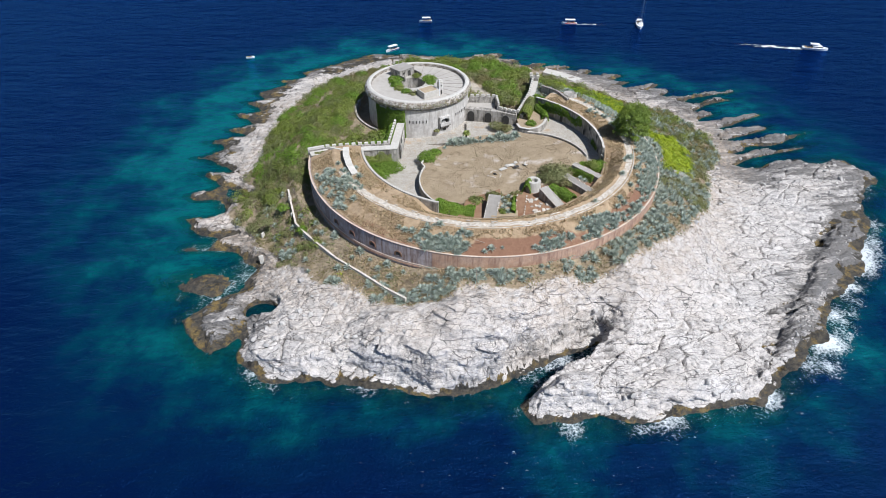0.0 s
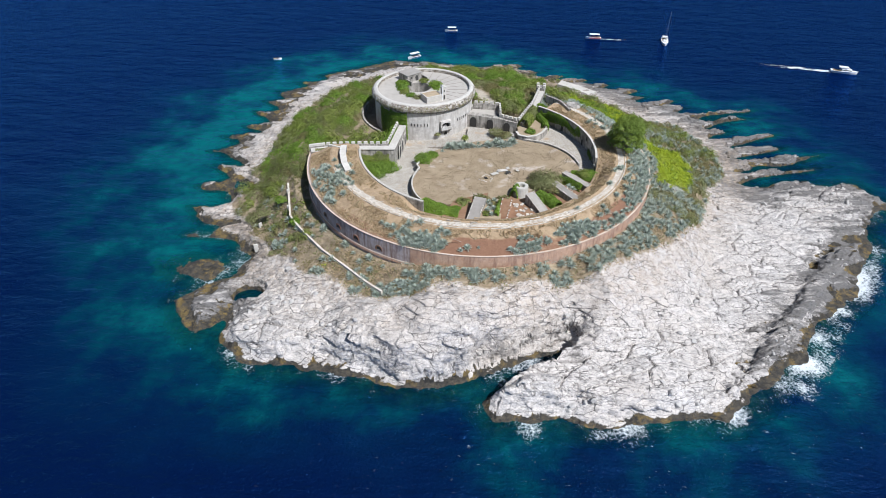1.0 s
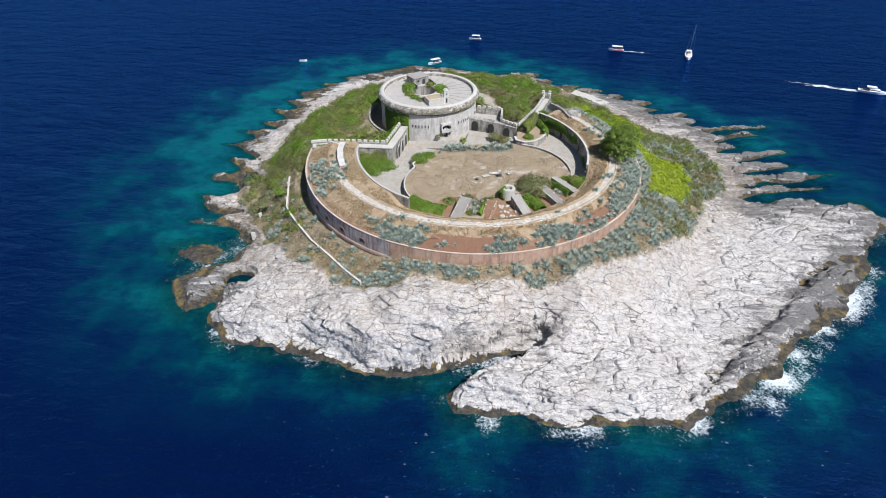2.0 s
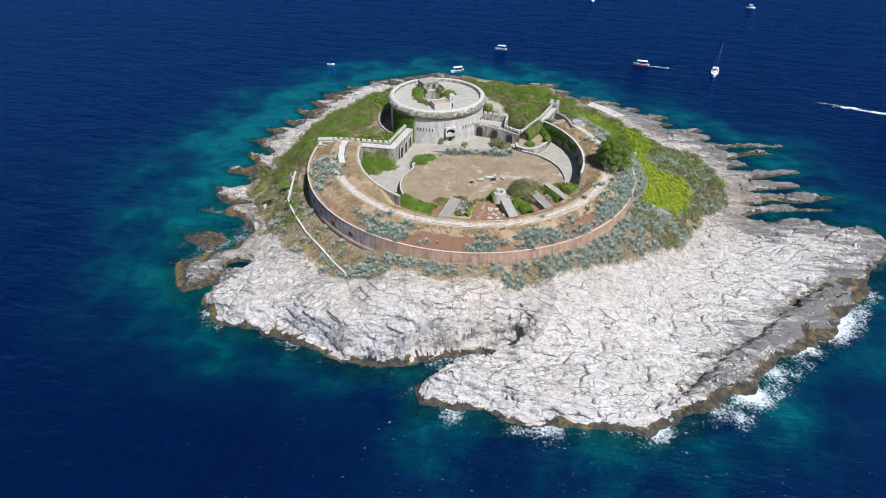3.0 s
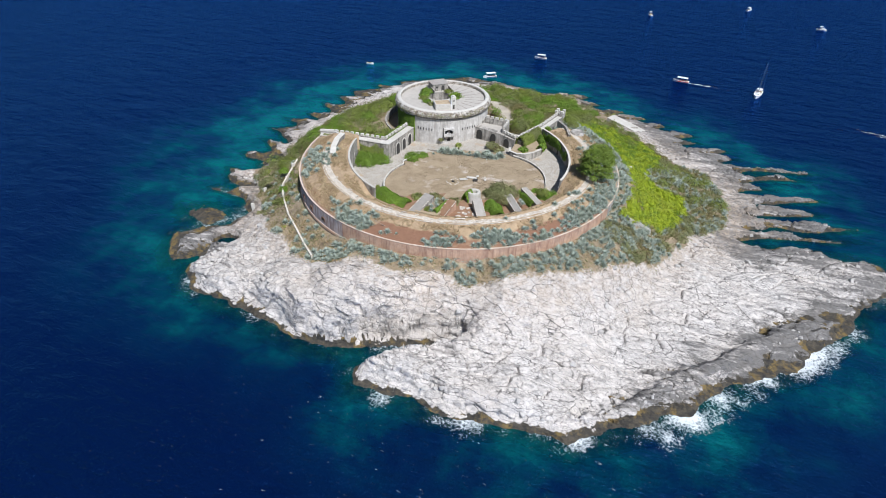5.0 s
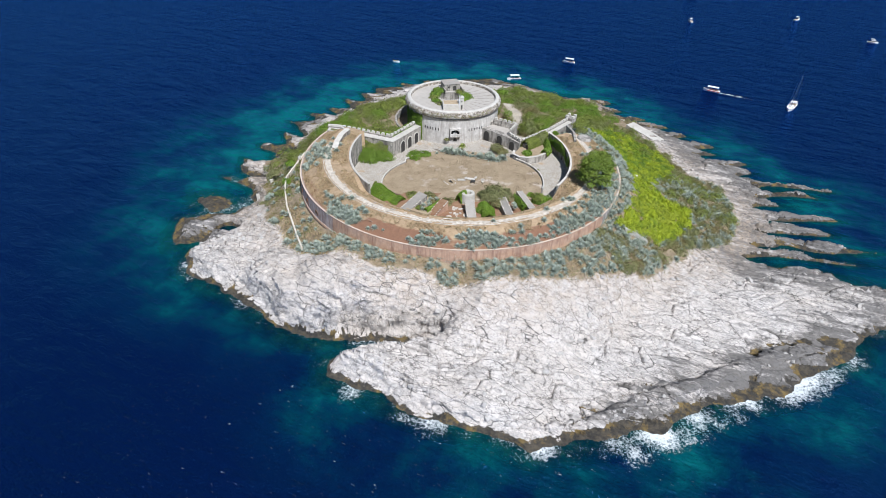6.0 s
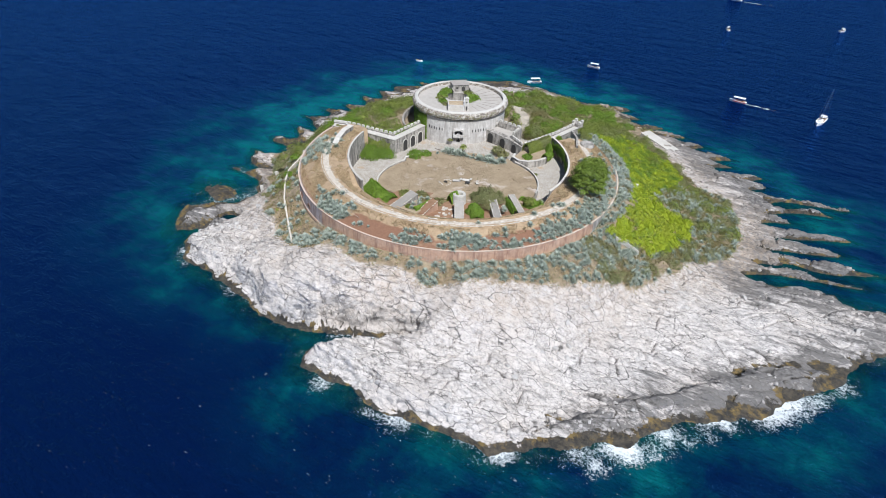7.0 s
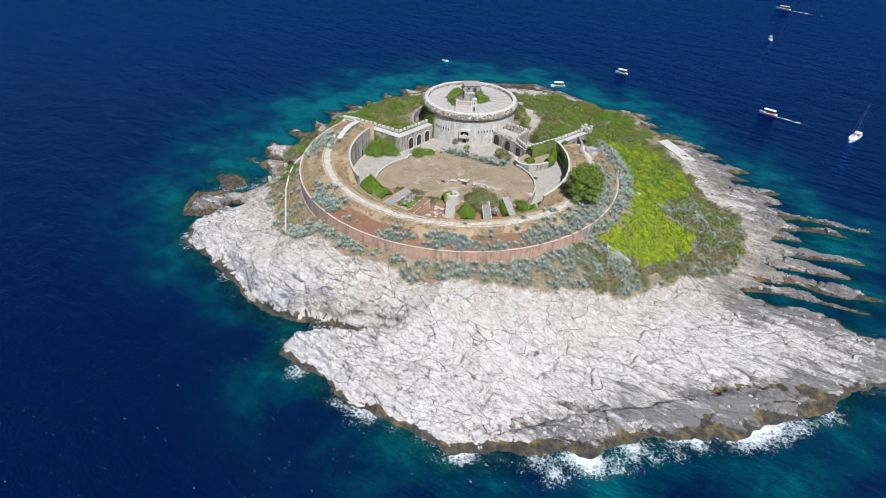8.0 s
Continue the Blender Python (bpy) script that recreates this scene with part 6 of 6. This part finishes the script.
def grass():
    n = 60000
    a, r = rng.uniform(190, 412, n), np.sqrt(rng.uniform(44.5 ** 2, 61.5 ** 2, n))
    x, y = FORT[0] + r * np.cos(np.radians(a)), FORT[1] + r * np.sin(np.radians(a))
    ok = (fbm(x / 3, y / 3, 4, 111) > -0.14) & ~((r > 50.2) & (r < 54.2)) & ~((r > 56.5 + fbm(x / 5, y / 5, 3, 115) * 9) & (a > 262) & (a < 348))
    x, y, z = x[ok], y[ok], rampart_height(r[ok], a[ok])
    m = len(x)
    P = np.stack([x, y, z + 0.2], 1)
    N = rng.normal(size=(m, 3)) * np.array([1, 1, 0.3]) + np.array([0, 0, 0.5])
    V, Q = leaf_quads(P, N / np.linalg.norm(N, axis=1, keepdims=True), rng.uniform(0.35, 0.8, m), 0.4)
    return tagged(grid_ob("dry_grass", V, Q, L_DRY, smooth=False), "dry straw-coloured grass on the rampart", "grass", kind="stuff")


grass()


def field_tufts():
    n = 9000
    x, y = rng.uniform(-8, 52, n), rng.uniform(152, 205, n)
    ok = (((x - 14.3) ** 2 + (y - 171.6) ** 2 < 20.5 ** 2) | ((x - 27.6) ** 2 + (y - 178.1) ** 2 < 23.4 ** 2)) & (y > 162 + 0.3 * np.abs(x - 20)) & (fbm(x / 4, y / 4, 4, 121) > 0.0)
    P = np.stack([x[ok], y[ok], court_z(x[ok], y[ok]) + 0.08], 1)
    N = rng.normal(size=P.shape) * np.array([1, 1, 0.3]) + np.array([0, 0, 0.6])
    V, Q = leaf_quads(P, N / np.linalg.norm(N, axis=1, keepdims=True), rng.uniform(0.25, 0.6, len(P)), 0.4)
    return tagged(grid_ob("field_grass", V, Q, L_TUFT, smooth=False), "short withered grass tufts on the field", "grass", kind="stuff")


L_TUFT = make_leaf("withered_blade", (0.25, 0.19, 0.115), (0.44, 0.355, 0.24), (0.30, 0.24, 0.15), 0.9)
field_grass()
field_tufts()


# ---- loose rocks ----
def boulder_mesh(seed):
    g = random.Random(seed)
    bm = bmesh.new()
    for k in range(22):
        v = Vector((g.gauss(0, 1), g.gauss(0, 1), g.gauss(0, 1))).normalized()
        bm.verts.new((v.x * g.uniform(0.85, 1.1), v.y * g.uniform(0.6, 0.85), v.z * g.uniform(0.5, 0.7)))
    hull = bmesh.ops.convex_hull(bm, input=bm.verts)
    bmesh.ops.delete(bm, geom=[v for v in bm.verts if not v.link_faces], context="VERTS")
    bmesh.ops.recalc_face_normals(bm, faces=bm.faces)
    me = bpy.data.meshes.new("boulder")
    bm.to_mesh(me)
    bm.free()
    me.materials.append(M_BOULDER)
    return me


def make_boulder():
    s = Shader("limestone_boulder", 0.95)
    c = s.mix(s.step(s.noise(1.1, 6, 0.7), 0.35, 0.7), (0.53, 0.495, 0.46), (0.36, 0.33, 0.30))
    return s.done(c, None, s.bump(s.noise(2.0, 7, 0.8), 0.9, 0.25))


M_BOULDER = make_boulder()
kinds = [boulder_mesh(k) for k in range(5)]
bx, by = scatter(3000, (-60, 165, 88, 225), 9)
bh, bd, bv, bt, _ = land(bx, by)
good = np.where((bd > 2.2) & (bv < 0.2) & (bt < 0.5) & (fbm(bx / 10, by / 10, 3, 131) > 0.02))[0][:240]
for i in good:
    ob = new("boulder", kinds[i % 5])
    s = 0.35 + 1.1 * rnd.random() ** 2.5
    ob.matrix_world = pose(bx[i], by[i], bh[i] + 0.1 * s, rnd.uniform(-20, 20), rnd.uniform(-20, 20), rnd.uniform(0, 360)) @ Matrix.Scale(s, 4)
    tagged(ob, "angular white limestone boulder lying on the bare rock", "boulder", "loose boulders")


# ---- boats ----
def hull_bm(L, B, H, bow=0.3):
    bm = bmesh.new()
    rows = []
    for k in range(9):
        t = k / 8
        w = B / 2 * (1 - max(0, (t - (1 - bow - 0.15)) / (bow + 0.15)) ** 2.2) * (0.86 + 0.14 * min(1, t * 4))
        sheer = H * (1 + 0.35 * t * t)
        x = -L / 2 + L * t
        rows.append([bm.verts.new(p) for p in ((x, -w, sheer), (x * 0.97, -w * 0.75, -0.15), (x * 0.95, 0, -0.4), (x * 0.97, w * 0.75, -0.15), (x, w, sheer))])
    for a, b in zip(rows, rows[1:]):
        for i in range(4):
            bm.faces.new((a[i], a[i + 1], b[i + 1], b[i]))
        bm.faces.new((a[4], a[0], b[0], b[4]))
    bm.faces.new(rows[0][::-1])
    bmesh.ops.remove_doubles(bm, verts=bm.verts, dist=0.001)
    bmesh.ops.recalc_face_normals(bm, faces=bm.faces)
    return bm


M_NAVY = simple("navy_paint", (0.02, 0.04, 0.12), (0.03, 0.05, 0.15), 1.0, 0.35, 0)
M_REDP = simple("red_paint", (0.4, 0.04, 0.03), (0.5, 0.06, 0.04), 1.0, 0.4, 0)
M_YELLOW = simple("yellow_awning", (0.75, 0.6, 0.12), (0.8, 0.66, 0.18), 1.0, 0.7, 0)
M_TEAK = simple("teak_deck", (0.3, 0.2, 0.11), (0.4, 0.28, 0.16), 5.0, 0.7, 0.2, 0.01)
M_STEEL = simple("bare_aluminium", (0.7, 0.7, 0.7), (0.8, 0.8, 0.8), 2.0, 0.35, 0, metal=1.0)


def boat(name, x, y, turn, L, B, kind_, label, trim=None, roof=None):
    S = empty(name, (x, y, 0.12), turn)
    H = 0.5 + L * 0.045
    part("hull", hull_bm(L, B, H), M_HULL, S)
    if trim:
        bm = bmesh.new()
        box(bm, (L * 0.72, B * 1.03, H * 0.28), (-L * 0.12, 0, H * 0.5))
        part("rubbing_strake", bm, trim, S)
    bm = bmesh.new()
    box(bm, (L * 0.6, B * 0.72, 0.12), (-L * 0.12, 0, H + 0.02), 0, 0.02)
    part("deck", bm, M_TEAK, S)
    if kind_ == "awning":
        for sx in (-0.36, 0.0, 0.22):
            for sy in (-0.4, 0.4):
                bm = bmesh.new()
                bmesh.ops.create_cone(bm, segments=6, radius1=0.05, radius2=0.05, depth=2.0, matrix=Matrix.Translation((L * sx, B * sy, H + 1.0)))
                part("post", bm, M_STEEL, S)
        bm = bmesh.new()
        box(bm, (L * 0.66, B * 0.95, 0.14), (-L * 0.06, 0, H + 1.95), 0, 0.06)
        part("awning", bm, roof or M_HULL, S)
        bm = bmesh.new()
        for sx in (-0.28, -0.12, 0.04):
            box(bm, (0.45, B * 0.7, 0.45), (L * sx, 0, H + 0.1), 0, 0.05)
        part("bench", bm, trim or M_TEAK, S)
    elif kind_ == "cabin":
        bm = bmesh.new()
        box(bm, (L * 0.38, B * 0.7, 1.2), (L * 0.06, 0, H), 0, 0.15)
        part("cabin", bm, M_HULL, S)
        bm = bmesh.new()
        box(bm, (L * 0.39, B * 0.71, 0.4), (L * 0.06, 0, H + 0.55))
        part("window_band", bm, M_DARK, S)
        bm = bmesh.new()
        box(bm, (L * 0.36, B * 0.78, 0.12), (-L * 0.06, 0, H + 2.2), 0, 0.05)
        part("hard_top", bm, M_HULL, S)
        for sx in (-0.2, 0.08):
            for sy in (-0.34, 0.34):
                bm = bmesh.new()
                bmesh.ops.create_cone(bm, segments=6, radius1=0.05, radius2=0.05, depth=1.2, matrix=Matrix.Translation((L * sx, B * sy, H + 1.65)))
                part("post", bm, M_STEEL, S)
    elif kind_ == "sail":
        bm = bmesh.new()
        box(bm, (L * 0.3, B * 0.5, 0.6), (L * 0.04, 0, H), 0, 0.15)
        part("cabin", bm, M_HULL, S)
        bm = bmesh.new()
        bmesh.ops.create_cone(bm, segments=8, radius1=0.14, radius2=0.07, depth=L * 1.3, matrix=Matrix.Translation((L * 0.08, 0, H + L * 0.65)))
        part("mast", bm, M_STEEL, S)
        bm = bmesh.new()
        box(bm, (L * 0.4, 0.35, 0.4), (-L * 0.12, 0, H + 1.4), 0, 0.1)
        part("boom", bm, M_HULL, S, "boom with a furled white sail")
        for zf in (0.45, 0.75):
            bm = bmesh.new()
            box(bm, (0.08, B * 0.55, 0.08), (L * 0.08, 0, H + L * 1.3 * zf))
            part("spreader", bm, M_STEEL, S)
        bm = bmesh.new()
        for a, b in (((L * 0.48, 0, H * 1.3), (L * 0.08, 0, H + L * 1.28)), ((-L * 0.48, 0, H), (L * 0.08, 0, H + L * 1.28)), ((0.0, B * 0.45, H), (L * 0.08, B * 0.27, H + L * 0.97)), ((0.0, -B * 0.45, H), (L * 0.08, -B * 0.27, H + L * 0.97))):
            d = Vector(b) - Vector(a)
            bmesh.ops.create_cone(bm, segments=4, radius1=0.025, radius2=0.025, depth=d.length, matrix=Matrix.Translation((Vector(a) + Vector(b)) / 2) @ d.to_track_quat("Z", "Y").to_matrix().to_4x4())
        part("rigging", bm, M_STEEL, S)
        bm = bmesh.new()
        box(bm, (L * 0.22, B * 0.75, 0.1), (-L * 0.3, 0, H + 1.6), 0, 0.04)
        part("sprayhood", bm, M_HULL, S)
    else:
        bm = bmesh.new()
        box(bm, (0.5, B * 0.8, 0.12), (0, 0, H + 0.1)), box(bm, (0.4, 0.35, 0.9), (-L * 0.5, 0, H - 0.2), 0, 0.08)
        part("thwart_and_motor", bm, M_DARK, S)
    return tagged(S, label, "boat")


boat("dinghy", -122.5, 341, 10, 5.0, 1.9, "open", "small white open boat anchored in the shallows")
boat("excursion_boat", -20, 411, 185, 9.0, 3.0, "awning", "white excursion boat with a flat awning", M_NAVY)
boat("excursion_boat", -37.5, 355.0, 222, 9.5, 3.0, "awning", "white excursion boat moored at the island's rocks", M_NAVY)
boat("excursion_boat", 79, 408, 178, 10.5, 3.2, "awning", "white excursion boat with a red trim under way", M_REDP)
boat("sailing_yacht", 126.3, 405, 262, 15.0, 4.6, "sail", "white sailing yacht with bare mast and furled sail")
boat("motor_yacht", 224, 362, -14, 14.5, 4.2, "cabin", "white motor yacht throwing a foaming wake")
boat("motor_boat", 29.5, 589, 120, 8.0, 2.8, "cabin", "small white motor boat lying far off")
boat("motor_boat", 112, 656, 60, 8.0, 2.8, "cabin", "small white motor boat lying far off")
boat("motor_boat", 172, 608, 0, 8.0, 2.8, "cabin", "small white motor boat lying far off", M_NAVY)
boat("excursion_boat", 5, 722, 180, 14.0, 4.0, "awning", "long excursion boat with a yellow awning far off", M_NAVY, M_YELLOW)
boat("dinghy", 44, 327, 160, 5.0, 1.9, "open", "small white open boat moored among the rocks")


def make_wake():
    s = Shader("wake_foam", 0.7)
    f = s.step(s.math("ADD", s.noise(0.35, 7, 0.8, None, (0.45, 1.0, 1.0)), s.math("MULTIPLY", s.attr("fade"), 0.5)), 0.62, 0.82)
    s.done((0.8, 0.85, 0.87))
    t = s.n("BsdfTransparent")
    m = s.n("MixShader", {0: s.math("MULTIPLY", f, 0.9), 1: t.outputs[0], 2: s.bsdf.outputs[0]})
    s.t.links.new(m.outputs[0], s.t.nodes["Material Output"].inputs[0])
    return s.m


M_WAKE = make_wake()


def wake(x, y, turn, L, w0, w1, strength, label):
    """Foam trailing from a stern at x, y for L metres."""
    u, v = np.meshgrid(np.linspace(0, 1, 60), np.linspace(-1, 1, 13))
    t = radians(turn)
    lx, ly = -u * L, v * (w0 + (w1 - w0) * u)
    P = np.stack([x + lx * np.cos(t) - ly * np.sin(t), y + lx * np.sin(t) + ly * np.cos(t), 0.05 + 0 * u], -1).reshape(-1, 3)
    i = (np.arange(12)[:, None] * 60 + np.arange(59)[None]).ravel()
    fade = (strength * (1 - u) ** 0.7 * (1 - np.abs(v) ** 3) - 0.6 * u * (1 - np.abs(v) ** 2) * (u > 0.25)).ravel()
    return tagged(grid_ob("wake", P, np.stack([i, i + 1, i + 61, i + 60], 1), M_WAKE, {"fade": fade}), label, "wake", kind="stuff")


wake(217, 363.6, -10, 95, 2.4, 8.0, 0.52, "white foaming wake behind the motor yacht")
wake(84.5, 407.8, 178, 55, 1.2, 5.0, 0.45, "thin broken wake behind the excursion boat")
wake(13, 722, 180, 70, 1.5, 4.0, 0.45, "thin wake behind the far excursion boat")


# ---- dead agave stalks ----
def stalk_mesh():
    bm = bmesh.new()
    bmesh.ops.create_cone(bm, segments=6, cap_ends=True, radius1=0.09, radius2=0.03, depth=5.0, matrix=Matrix.Translation((0, 0, 2.5)))
    for k in range(7):
        a = k * 2.4
        m = Matrix.Translation((0.35 * math.cos(a), 0.35 * math.sin(a), 3.4 + 0.22 * k)) @ Euler((0, 1.1, a)).to_matrix().to_4x4()
        bmesh.ops.create_cone(bm, segments=4, radius1=0.03, radius2=0.015, depth=0.7, matrix=m)
    me = bpy.data.meshes.new("agave_stalk")
    bm.to_mesh(me)
    bm.free()
    me.materials.append(M_STALK)
    return me


M_STALK = simple("dead_stalk", (0.3, 0.24, 0.18), (0.42, 0.35, 0.27), 2.0)
stalk = stalk_mesh()
for a, r in ((252, 66), (259, 67.5), (268, 69), (276, 66), (283, 70), (291, 67), (299, 64.5), (306, 70), (313, 66), (322, 70), (331, 68), (341, 74), (350, 78), (355, 92), (0, 96), (4, 88), (213, 66), (228, 68), (270, 58), (303, 58), (336, 59)):
    x, y = polar(r, a)
    ob = new("agave_stalk", stalk)
    ob.matrix_world = pose(x, y, surface(x, y) - 0.2, rnd.uniform(-50, 50), rnd.uniform(-50, 50), rnd.uniform(0, 360))
    tagged(ob, "dead grey agave flower stalk leaning in the scrub", "stalk", "agave stalks")
